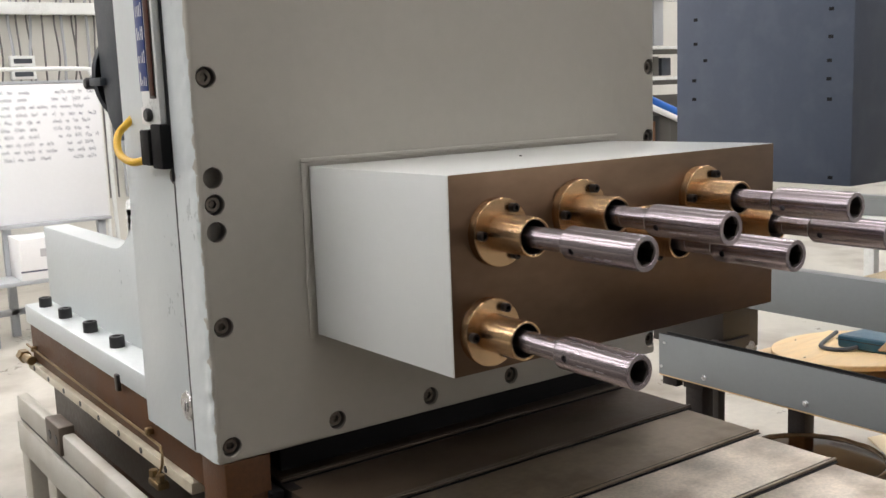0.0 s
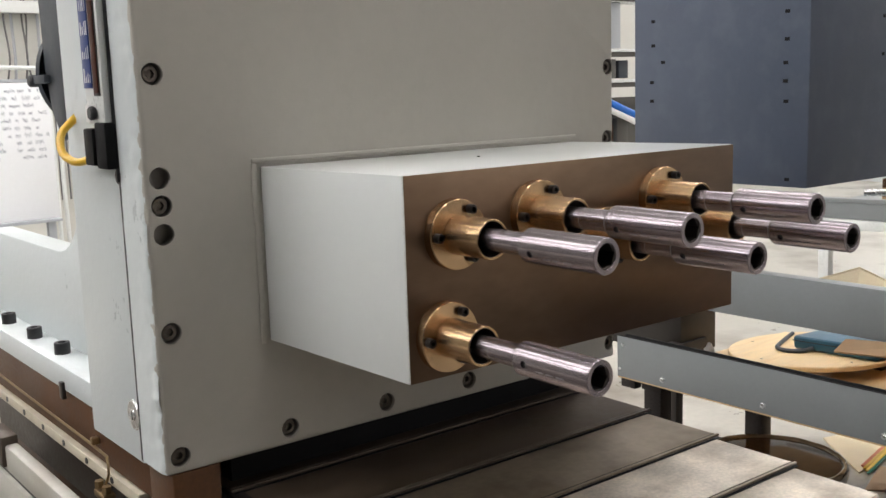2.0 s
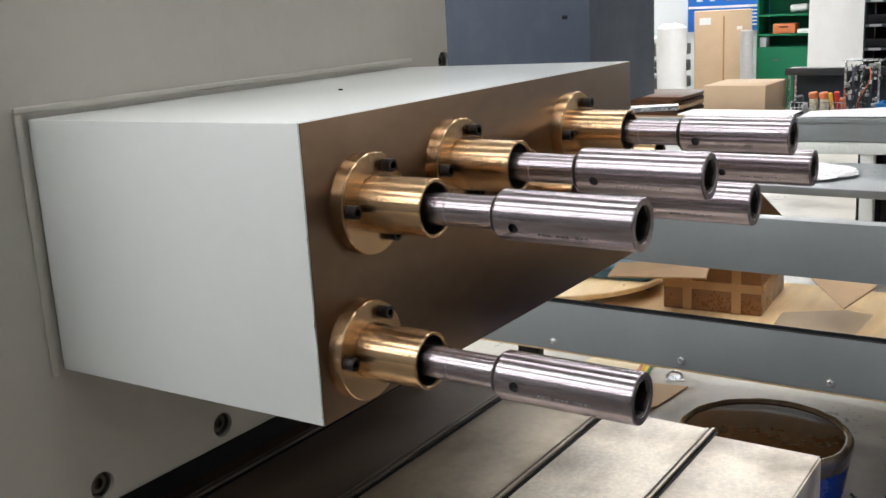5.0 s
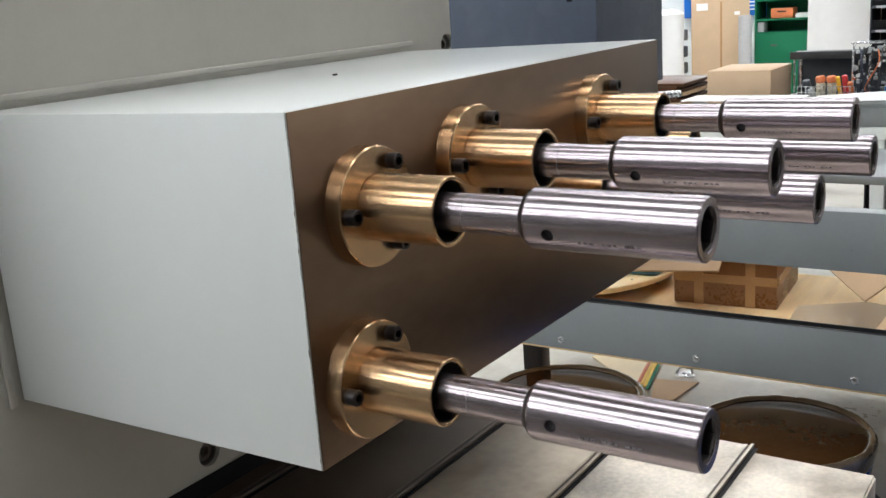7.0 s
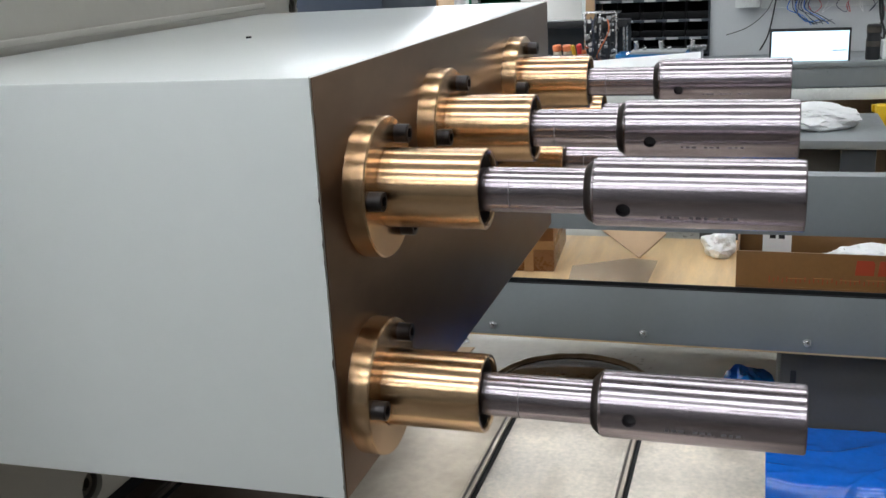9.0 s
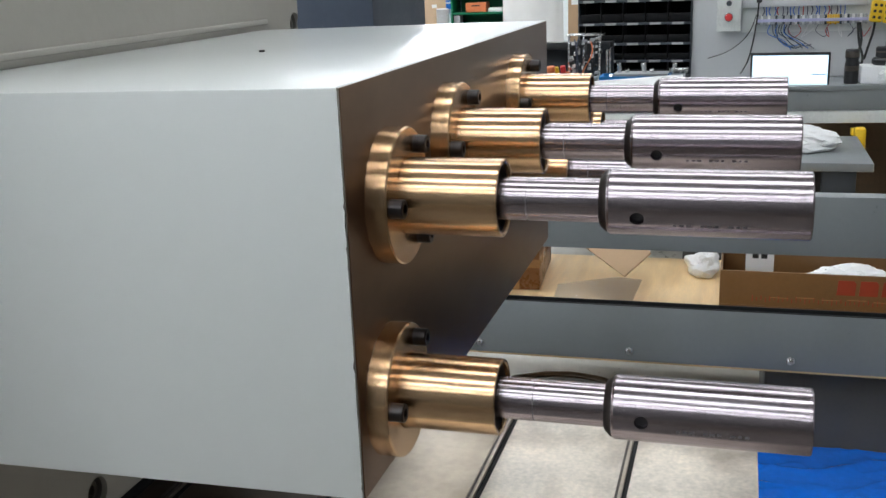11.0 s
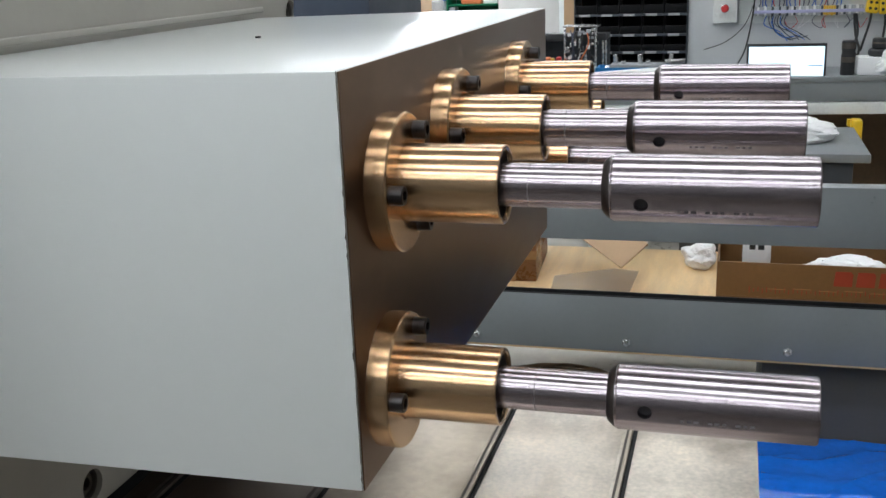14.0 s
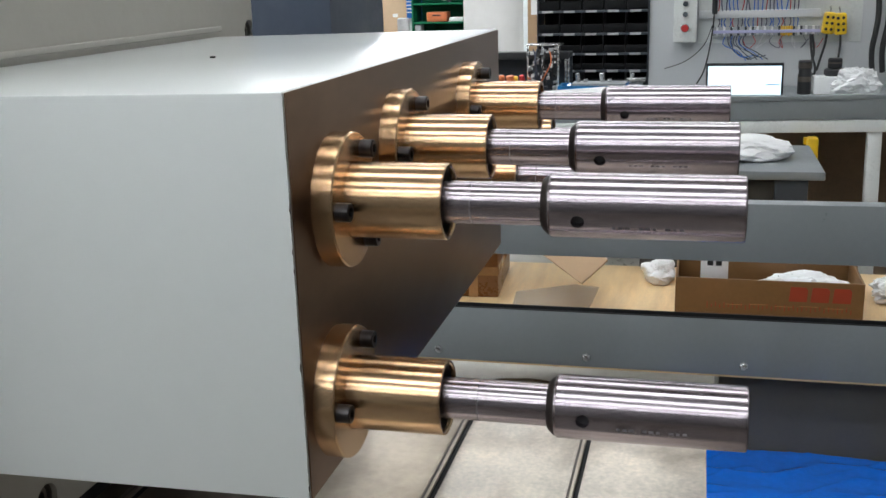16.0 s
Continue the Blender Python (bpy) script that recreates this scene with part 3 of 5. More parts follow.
# ---------------------------------------------------------------- way cover and slide
def way_cover():
    t = thing("way_cover", (0, 0, 0), "worn steel telescopic way cover plates in front of the column", "machine cover")
    edges = [0.763, 0.908, 1.065, 1.225, 1.391, 1.55]
    for k, (a, b) in enumerate(zip(edges, edges[1:])):
        z = 0.871 + 0.0045 * k
        # the rear plates' dark colour holds the column's shade as well as oil
        p = part("cover_plate", B(0.672 + 0.0025 * k, 1.416 + 0.0097 * k, a + 0.003, b + 0.03, z - 0.003, z, 0.0006), (COVER, COVER, COVER_WORN, COVER_SHADED_OILY, COVER_SHADED_OILY)[k], t)
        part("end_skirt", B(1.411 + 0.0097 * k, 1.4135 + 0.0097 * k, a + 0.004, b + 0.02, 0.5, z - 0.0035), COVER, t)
        part("side_skirt", B(0.6725 + 0.0025 * k, 0.675 + 0.0025 * k, a + 0.004, b + 0.02, 0.5, z - 0.0035), COVER_SHADED_OILY if k > 2 else COVER, t)
        x0, x1 = 0.674 + 0.0025 * k, 1.416 + 0.0097 * k
        if k == 0:
            continue
        # black strip painted as the edge shadow below each plate
        part("edge_shade", B(x0, x1 + 0.002, a - 0.0030, a + 0.0028, z - 0.0046, z - 0.0034, 0.0004), BIN_BLACK, p, "black strip for the shade under the plate edge")
        part("wiper_lip", B(x0 - 0.002, x1 + 0.004, a + 0.0020, a + 0.0062, z - 0.0030, z + 0.0012, 0.0006), COVER_WORN if k < 3 else LIP, p, "narrow worn wiper lip of a cover plate")
        part("oil_line", B(x0, x1 - 0.002, a + 0.0063, a + 0.0093, z + 0.0001, z + 0.0004), FACE_DARK, p, "dark oily line along the lip")
        part("lip_strip", B(x0, x1, a + 0.0094, a + 0.0128, z, z + 0.0011, 0.0004), (COVER, COVER, COVER_WORN, LIP, LIP)[k], p, "thin steel strip behind the wiper lip")
    part("front_skirt", B(0.672, 1.416, 0.764, 0.767, 0.45, 0.868), COVER, t)
    return t


way_cover()


def bed():
    t = thing("machine_bed", (0, 1.69, 1.0165), "cream painted machine bed with a brown steel slide", "machine")
    t.matrix_basis = pose(0, 1.69, 1.0165)
    part("slide_gap", B(0.592, 1.40, -0.211, 0.811, -0.0454, -0.0445), BLACK, t)
    part("slide", B(0.588, 1.42, -0.219, 0.818, -0.138, -0.0455, 0.003), RUST, t, "dark brown steel slide")
    part("slide_foot", B(0.585, 0.66, -0.31, -0.22, -1.0036, -0.073, 0.003), RUST, t, "dark brown steel slide end")
    part("wiper_strip", B(0.578, 0.60, -0.185, 0.833, -0.158, -0.1389, 0.001), CREAM_PLASTIC, t, "pale dirty wiper strip with screws")
    for k in range(8):
        part("strip_screw", C(0.006, (0.5765, 0.775 - 0.121 * k, -0.148), (0.579, 0.775 - 0.121 * k, -0.148), 10), BLACK, t)
    # dark colour here paints the shaded gap between strip and beam
    part("way", B(0.61, 1.38, -0.219, 0.746, -0.2623, -0.1588, 0.002), FACE_DARK, t, "guide way under the slide, dark for the shaded gap")
    beam = part("side_beam", B(0.515, 0.54, -0.271, 0.696, -0.232, -0.18, 0.005), CREAM, t, "cream painted side beam")
    part("beam_joint", B(0.518, 0.54, -0.271, 0.689, -0.2381, -0.2324), DARK_STEEL, t)
    part("lower_beam", B(0.51, 0.54, -0.271, 0.696, -0.31, -0.2385, 0.005), CREAM, t, "cream painted lower beam")
    part("clamp_block", B(0.508, 0.54, 0.329, 0.427, -0.2232, -0.1635, 0.003), LIP, t, "dark clamp block with two holes")
    for y in (0.352, 0.397):
        part("clamp_hole", C(0.010, (0.507, y, -0.194), (0.509, y, -0.194), 12), BLACK, t)
    for y in (-0.225, 0.205, 0.465, 0.68):
        part("upright", B(0.515, 0.56, y - 0.04, y + 0.025, -0.527, -0.3104, 0.006), CREAM, t, "cream painted upright rib")
    part("base_shelf", B(0.40, 0.62, -0.288, 0.71, -0.578, -0.5274, 0.006), CREAM, t, "cream painted base ledge")
    part("base", B(0.42, 0.62, -0.288, 0.696, -1.0165, -0.5786, 0.006), CREAM, t)
    # core coloured dark so that the void behind the beams looks shaded
    part("core", B(0.622, 1.38, -0.271, 0.71, -1.0165, -0.271, 0.006), RUST, t)
    return t


def cover_base():
    t = thing("cover_base", (0, 0, 0), "dark steel base under the telescopic way cover", "machine")
    part("base", B(0.72, 1.38, 0.80, 1.33, 0.0, 0.862, 0.01), RUST, t)
    for k in range(4):
        part("bellows_edge", B(0.60 + 0.026 * k, 0.622 + 0.026 * k, 1.39 - 0.012 * k, 1.47, 0.10, 0.885, 0.002), (RUST, RUST, BIN_BLACK, DARK_STEEL)[k], t)
    # added black piece standing in for the deep shade below the column plate
    part("shade_strip", B(0.70, 1.46, 1.43, 1.468, 0.84, 0.9405, 0.003), BIN_BLACK, t, "black strip added as the shade under the column plate")
    return t


cover_base()
bed()

# ---------------------------------------------------------------- grey bench
RX = 2.729
LEVEL = -0.25


def deck(y):
    """Height of the sloping deck at y."""
    return 0.448 - 0.0044 * y


def bench():
    t = thing("steel_bench", (RX, 0, 0), "grey painted steel bench frame with bolted rails and plywood deck", "bench")
    t.matrix_basis = pose(RX, 0, 0.014, LEVEL)
    lower = part("lower_rail", B(0, 0.006, -1.2, 2.468, 0.425, 0.575, 0.0015), RAIL_GREY, t)
    part("rail_flange", B(0.0062, 0.05, -1.2, 2.468, 0.425, 0.431, 0.001), RAIL_GREY, lower)
    # web and fill are black to paint the shade inside the open channel
    part("rail_web", B(0.044, 0.05, -1.2, 2.468, 0.4312, 0.574, 0.001), BIN_BLACK, lower, "inner web of the rail, black for shade")
    part("rail_shade", B(0.0062, 0.0438, -1.2, 2.46, 0.4312, 0.545), BIN_BLACK, lower, "black fill standing in for shade in the rail channel")
    part("upper_rail", B(0, 0.05, -1.2, 2.40, 0.727, 0.875, 0.002), RAIL_GREY, t)
    part("deck", B(0.052, 0.95, -1.2, 2.40, 0.414, 0.434, 0.001), PLY, t, "plywood deck board")
    for x, y in ((0.07, 2.34), (0.52, 2.23), (0.10, -1.0), (0.88, 0.3), (0.88, -1.0)):
        part("leg", B(x - 0.03, x + 0.03, y - 0.038, y + 0.038, -0.01, 0.4135, 0.003), DARK_STEEL, t, "dark steel leg")
    part("end_bracket", B(0.012, 0.048, 2.395, 2.462, 0.385, 0.4185, 0.004), DARK_STEEL, t, "dark steel bracket under the rail end")
    part("leg_plate", B(0.035, 0.105, 2.295, 2.385, 0.385, 0.4133, 0.003), DARK_STEEL, t)
    for y in (2.44, 2.455):
        part("end_bolt", C(0.006, (0, y, 0.545 - (y - 2.44) * 6), (-0.004, y, 0.545 - (y - 2.44) * 6), 10, 0.001), ZINC, lower)
    part("deck_edge", B(0.004, 0.05, -1.2, 2.468, 0.419, 0.424), PLY, t)
    # thin black line drawn for the shadow gap at the top edge
    part("rail_lip", B(-0.0005, 0.0065, -1.2, 2.468, 0.5752, 0.5768, 0.0005), BIN_BLACK, lower, "black line for the shaded gap along the rail top")
    part("end_beam", B(0.052, 0.44, 2.405, 2.465, 0.435, 0.50, 0.003), BLOCK, t, "dark steel end beam")
    part("post", B(0.003, 0.048, -1.13, -1.07, 0.576, 0.726, 0.002), RAIL_GREY, t)
    bolt = None
    for y in (2.26, 1.855, 1.452, 1.05, 0.65, 0.25, -0.15):
        if bolt is None:
            bolt = part("rail_bolt", lathe([(0.0115, 0), (0.0115, 0.0012), (0.0088, 0.0014), (0.0088, 0.0062), (0.0070, 0.0078), (0, 0.0082)], (-1, 0, 0), (0, 0, 0), 6), ZINC, lower, "small hex bolt")
            bolt.matrix_basis = pose(0, y, 0.452)
        else:
            share("rail_bolt", bolt, (0, y, 0.452), lower)
    return t


bench()


def far_bench():
    t = thing("far_workbench", (4.989, 0, 0), "long grey workbench with a pale edge and white legs", "bench")
    t.matrix_basis = pose(4.989, 0, 0.005, -1.0)
    part("top", B(0.051, 0.95, -1.5, 3.2, 0.80, 0.825, 0.002), RAIL_GREY, t)
    part("front_lip", B(0, 0.05, -1.5, 3.2, 0.862, 0.885, 0.003), RAIL_GREY, t)
    part("apron", B(0.006, 0.05, -1.5, 3.2, 0.775, 0.8615, 0.002), RAIL_GREY, t)
    part("edge_strip", B(0.0, 0.05, -1.5, 3.2, 0.72, 0.772, 0.002), WHITE_PAINT, t)
    for y in (-1.3, -0.02, 1.4, 3.0):
        part("leg", B(0.01, 0.06, y, y + 0.06, -0.004, 0.719, 0.002), WHITE_PAINT, t)
    return t


far_bench()


def cabinet():
    t = thing("control_cabinet", (2.695, 1.70, 1.160), "slate grey sheet steel control cabinet on the grey bench frame", "cabinet")
    part("body", B(0, 0.45, 0, 0.655, 0, 1.1, 0.003), SLATE, t)
    part("stand_off", B(0.045, 0.085, 0.50, 0.62, -0.2805, -0.001, 0.003), SLATE, t)
    for y, z in ((0.575, 0.516), (0.575, 0.438), (0.534, 0.383), (0.58, 0.319), (0.58, 0.258), (0.075, 0.512), (0.075, 0.433), (0.078, 0.365), (0.078, 0.312), (0.075, 0.253), (0.067, 0.023)):
        part("slot", B(-0.0008, -0.0002, y - 0.008, y + 0.008, z - 0.005, z + 0.005), BIN_BLACK, t, "dark mounting slot")
    for x, z in ((0.40, 0.50), (0.40, 0.385)):
        part("side_slot", B(x - 0.007, x + 0.007, -0.0008, -0.0002, z - 0.005, z + 0.005), BIN_BLACK, t, "dark mounting slot")
    return t


cabinet()


# ---------------------------------------------------------------- details on the column's side
def scale_unit():
    """The sliding scale with its label, plug and yellow cable on the column's side."""
    t = thing("linear_scale", (0.584, -0.010, 0), "grey linear scale with amber strip and black plug", "sensor")
    part("profile", B(-0.022, -0.0063, 1.48, 1.5512, 1.4491, 2.2722, 0.002), WHITE_PAINT, t, "pale grey extruded profile")
    part("groove", B(-0.0125, -0.0068, 1.4757, 1.4795, 1.3652, 2.2722, 0.001), BLACK, t, "black gap beside the profile")
    part("scale_frame", B(-0.0232, -0.0222, 1.4873, 1.5128, 1.4887, 1.6624, 0.0004), DARK_STEEL, t)
    part("scale_strip", B(-0.0242, -0.0233, 1.4909, 1.5092, 1.4925, 1.6498, 0.0004), AMBER, t, "amber scale strip")
    lab = part("name_plate", B(-0.0236, -0.0222, 1.5165, 1.5503, 1.5003, 1.7897, 0.0004), NAVY, t, "dark blue plate with white print")
    random.seed(4)
    for k in range(32):
        y0, z0 = 1.5195 + 0.0072 * (k % 4), 1.508 + 0.034 * (k // 4)
        h = random.uniform(0.008, 0.022)
        part("print_bar", B(-0.0241, -0.0237, y0, y0 + random.uniform(0.0015, 0.0035), z0, z0 + h), WHITE_INK, lab)
    part("plug_body", B(-0.026, -0.0065, 1.4754, 1.5165, 1.3844, 1.451, 0.003), BIN_BLACK, t, "black plug body")
    part("plug_cap", B(-0.030, -0.0065, 1.5165, 1.553, 1.3883, 1.4424, 0.003), BIN_BLACK, t)
    part("clamp_plate", B(-0.0234, -0.0222, 1.5302, 1.553, 1.451, 1.4761, 0.0004), PAPER, t)
    part("knob", C(0.010, (-0.0224, 1.5147, 1.4645), (-0.032, 1.5147, 1.4645), 18, 0.002), BLACK, t)
    part("cable", pipe([(-0.022, 1.553, 1.396), (-0.034, 1.5872, 1.3922), (-0.038, 1.63, 1.4057), (-0.030, 1.6513, 1.4327), (-0.008, 1.6556, 1.4539), (0.03, 1.7028, 1.4761)], 0.0062, 12), YELLOW, t, "yellow sheathed cable")
    part("slot_end", lathe([(0.0, 0.0025), (0.011, 0.0025), (0.012, 0.0)], (-1, 0, 0), (-0.0062, 1.4836, 1.3729), 20), BORE_SHADE, t, "dark rounded slot end")
    return t


def motor_unit():
    t = thing("motor_cover", (0.668, 1.95, 1.405), "dark grey motor cover with a domed fan guard", "motor")
    poly = [(0.017, 0.03), (0.05, 0.0), (0.098, 0.05), (0.123, 0.135), (0.130, 0.405), (-0.066, 0.48), (-0.066, 0.1)]
    part("cover", prism(poly, "x", 0.0, 0.4, 0.01), FAN_GREY, t)
    guard = part("guard", lathe([(0.11, 0.0), (0.114, 0.01), (0.10, 0.034), (0.06, 0.055), (0, 0.062)], (0, 1, 0), (0.100, 0.118, 0.13), 40), FAN_GREY, t, "dark grey domed fan guard")
    part("guard_strut", B(-0.014, -0.0005, 0.08, 0.150, 0.112, 0.128, 0.003), FAN_GREY, guard)
    part("latch", C(0.012, (-0.020, 0.158, 0.118), (0.0, 0.158, 0.118), 14, 0.003), BLACK, t)
    part("fin", B(0.05, 0.3, 0.05, 0.165, 0.487, 0.511, 0.004), BLACK, t)
    return t


scale_unit()
motor_unit()


def lubrication_line():
    t = thing("oil_line", (0.575, 1.69, 1.0165), "thin brass oil pipe along the brown slide", "pipe")
    t.matrix_basis = pose(0.575, 1.69, 1.0165)
    part("pipe", pipe([(0.006, 0.84, -0.102), (0.004, 0.746, -0.102), (0.004, 0.382, -0.107), (0.003, -0.012, -0.1104), (0.0, -0.064, -0.1137), (-0.004, -0.077, -0.1338), (-0.006, -0.064, -0.1554), (-0.008, -0.055, -0.1674)], 0.0024, 8), BRASS, t)
    part("fitting", C(0.011, (0.0, 0.84, -0.1338), (0.0, 0.782, -0.1305), 12, 0.002), BRASS, t)
    part("fitting_nut", lathe([(0, 0), (0.016, 0), (0.016, 0.03), (0, 0.03)], (0, 1, 0), (0.0, 0.84, -0.133), 6), BRASS, t)
    part("tee", B(-0.018, 0.003, -0.086, -0.038, -0.1784, -0.1659, 0.003), BRASS, t)
    for y in (0.775, 0.005):
        part("clip", B(-0.001, 0.012, y - 0.006, y + 0.006, -0.107, -0.0948, 0.002), BRASS, t)
    for y in (-0.08, -0.047):
        part("nut", lathe([(0, 0), (0.008, 0), (0.008, 0.012), (0, 0.012)], (0, 0, 1), (-0.010, y, -0.164), 6), BRASS, t)
    return t


lubrication_line()


# ---------------------------------------------------------------- things on the bench
def carton(name, at, size, mat, label, turn=0.0, tape=None, open_top=False, wall=0.006):
    t = thing(name, at, label, "box", "", turn)
    sx, sy, sz = size
    if not open_top:
        part("body", B(-sx / 2, sx / 2, -sy / 2, sy / 2, 0.001, sz, 0.004), mat, t)
    else:
        part("base", B(-sx / 2, sx / 2, -sy / 2, sy / 2, 0.001, 0.008), mat, t)
        for k in (-1, 1):
            x0, y0 = k * (sx - wall) / 2, k * (sy - wall) / 2
            part("side", B(x0 - wall / 2, x0 + wall / 2, -sy / 2, sy / 2, 0.008, sz, 0.001), mat, t)
            part("end", B(-sx / 2 + wall, sx / 2 - wall, y0 - wall / 2, y0 + wall / 2, 0.008, sz, 0.001), mat, t)
    if tape:
        for k in range(tape):
            y = -sy / 2 + sy * (k + 0.5) / tape
            part("tape", B(-sx / 2 - 0.0006, sx / 2 + 0.0006, y - 0.015, y + 0.015, 0.0012, sz + 0.0006), TAPE, t, "strip of glossy packing tape")
        part("tape", B(-sx / 2 - 0.001, sx / 2 + 0.001, -sy / 2 - 0.001, sy / 2 + 0.001, sz * 0.45, sz * 0.45 + 0.028), TAPE, t, "strip of glossy packing tape")
    return t


carton("taped_carton", (3.413, 1.56, deck(1.56)), (0.34, 0.32, 0.165), CARD_DARK, "brown cardboard carton bound with tape on the plywood", 4, tape=2)
low_carton = carton("open_carton", (3.333, 0.57, deck(0.57)), (0.30, 0.53, 0.112), CARD_MID, "open low brown carton with red print on the plywood", 0, open_top=True)
for k in range(3):
    y = -0.085 - 0.060 * k
    part("red_print", prism([(y + 0.026, 0.052), (y + 0.022, 0.096), (y - 0.020, 0.096), (y - 0.026, 0.088), (y - 0.024, 0.052)], "x", -0.1512, -0.1503), PRINT_RED, low_carton, "red printed shape")
for k in range(5):
    y = 0.10 - 0.07 * k
    part("tape_crease", B(-0.1512, -0.1503, y - 0.03, y + 0.02, 0.034 + 0.003 * (k % 2), 0.0355 + 0.003 * (k % 2)), TAPE, low_carton)
for k in range(34):
    y = 0.17 - 0.0122 * k
    part("print_bar", B(-0.1511, -0.1503, y, y + 0.0022, 0.020 + 0.003 * (k % 3), 0.040 - 0.006 * (k % 2)), PRINT_RED, low_carton)


def packing(name, at, size, mat, label, seed, category="packing", sharp=0.5):
    """A crumpled sheet or bag: a lumpy body broken up by sharp creases."""
    bm = bmesh.new()
    bmesh.ops.create_icosphere(bm, subdivisions=5, radius=1)
    for v in bm.verts:
        q = v.co.copy()
        n1 = noise.noise(q * 1.5 + Vector((seed, 0, 0)))
        crease = 0.0
        for k in range(3):
            crease += abs(noise.noise(q * (2.2 + 1.9 * k) + Vector((k * 7.0, seed, 3.0)))) / (1 + 0.7 * k)
        v.co *= 1 + 0.30 * n1 - sharp * 0.55 * crease
        v.co = Vector((v.co.x * size[0], v.co.y * size[1], max(v.co.z, -0.6) * size[2] + 0.6 * size[2]))
    ob = part(name, bm, mat, None, "", 22)
    ob.matrix_basis = pose(*at)
    return tagged(ob, label, category)


packing("crumpled_paper", (3.509, 0.893, deck(0.9)), (0.062, 0.058, 0.05), PAPER, "crumpled white paper lying on the plywood deck", 2.0, "paper", 0.25)
packing("paper_filler", (3.333, 0.45, deck(0.45) + 0.012), (0.10, 0.16, 0.052), PAPER, "white crumpled paper filling inside the open carton", 5.0, "paper")
packing("plastic_bag", (3.384, 0.16, deck(0.16)), (0.09, 0.11, 0.06), PAPER, "crumpled clear plastic bag on the plywood deck", 7.0, "bag")
card_tag = thing("box_label", (3.384, 0.72, deck(0.72) + 0.012), "white printed label card standing in the open carton", "label")
part("card", B(-0.002, 0.002, -0.042, 0.042, 0.0, 0.112, 0.0005), PAPER, card_tag)
for k in range(2):
    part("print_bar", B(-0.0028, -0.0022, -0.022 + 0.026 * k, -0.004 + 0.026 * k, 0.084, 0.100), BLACK, card_tag)


def sheet(name, corners, thick, mat, label, category):
    """A stiff flat sheet through four corners."""
    bm = bmesh.new()
    c = [Vector(p) for p in corners]
    n = (c[1] - c[0]).cross(c[-1] - c[0]).normalized() * thick
    lo = [bm.verts.new(p) for p in c]
    hi = [bm.verts.new(p + n) for p in c]
    bm.faces.new(lo)
    bm.faces.new(hi[::-1])
    for k in range(len(c)):
        j = (k + 1) % len(c)
        bm.faces.new((lo[k], lo[j], hi[j], hi[k]))
    return tagged(part(name, bm, mat), label, category)


sheet("cardboard_sheet", [(3.095, 1.104, 0.548), (3.177, 1.035, 0.600), (3.54, 1.20, 0.70), (3.416, 1.37, 0.62)], 0.005, CARD, "loose sheet of brown cardboard tilted over the plywood", "cardboard")
flaps = thing("carton_flaps", (-0.033, 0, 0), "loose opened carton flaps, one tan, one brown and darkened as shaded", "cardboard")
for name, mat, corners in (("tan_flap", CARD_CREAM, [(3.074, 1.905, 0.808), (3.095, 1.735, 0.874), (3.053, 1.47, 0.803), (2.929, 1.66, 0.773)]),
                           ("brown_flap", CARD_SHADED, [(3.126, 1.62, 0.88), (3.022, 1.325, 0.9), (3.095, 1.27, 0.808), (3.208, 1.50, 0.783)]),
                           ("folded_edge", CARD_DARK, [(3.219, 1.47, 0.621), (3.219, 1.44, 0.621), (3.188, 1.44, 0.798), (3.188, 1.47, 0.798)])):
    tmp = sheet(name, corners, 0.004, mat, "", "")
    tmp.parent = flaps

sheet("clear_film", [(3.126, 1.325, deck(1.325) + 0.004), (3.312, 1.34, deck(1.34) + 0.005), (3.395, 1.16, deck(1.16) + 0.012), (3.395, 1.08, deck(1.08) + 0.006), (3.157, 1.09, deck(1.09) + 0.004)], 0.0008, FILM, "thin cloudy plastic film lying on the plywood", "film")

disc = thing("plywood_disc", (3.385, 2.08, deck(2.08) + 0.0225), "round pale plywood disc tilted up on a wooden block", "disc")
disc.matrix_basis = pose(3.385, 2.08, deck(2.08) + 0.0225, -4.0)
part("board", lathe([(0, 0.0), (0.308, 0.0), (0.314, 0.003), (0.315, 0.016), (0.312, 0.0195), (0.012, 0.020), (0, 0.019)], seg=72), PLY, disc)
for k in range(5):
    a = 2 * math.pi * k / 5 + 0.4
    part("nail_hole", C(0.004, (0.26 * math.cos(a), 0.26 * math.sin(a), 0.0195), (0.26 * math.cos(a), 0.26 * math.sin(a), 0.0206), 8), DARK_STEEL, disc)
prop = thing("wood_block", (3.46, 1.86, deck(1.86)), "small dark wooden block under the plywood disc", "block")
part("block", B(-0.06, 0.06, -0.03, 0.03, 0.0, 0.0352, 0.002), BLOCK, prop)
tool_case = thing("teal_case", (3.39, 1.955, deck(2.08) + 0.0517), "dark teal plastic tool case on the plywood disc", "case")
tool_case.matrix_basis = pose(3.39, 1.955, deck(2.08) + 0.0517, -4.0, 0, -8)
part("shell", B(-0.08, 0.08, -0.18, 0.18, 0.0, 0.05, 0.012, 3), TEAL, tool_case)
part("lid_seam", B(-0.0808, 0.0808, -0.1808, 0.1808, 0.030, 0.033), BLACK, tool_case)
cable = thing("coiled_cable", (3.30, 2.10, deck(2.10) + 0.0495), "dark grey cable loop lying on the plywood disc", "cable")
cable.matrix_basis = pose(3.30, 2.10, deck(2.10) + 0.0495, -4.0)
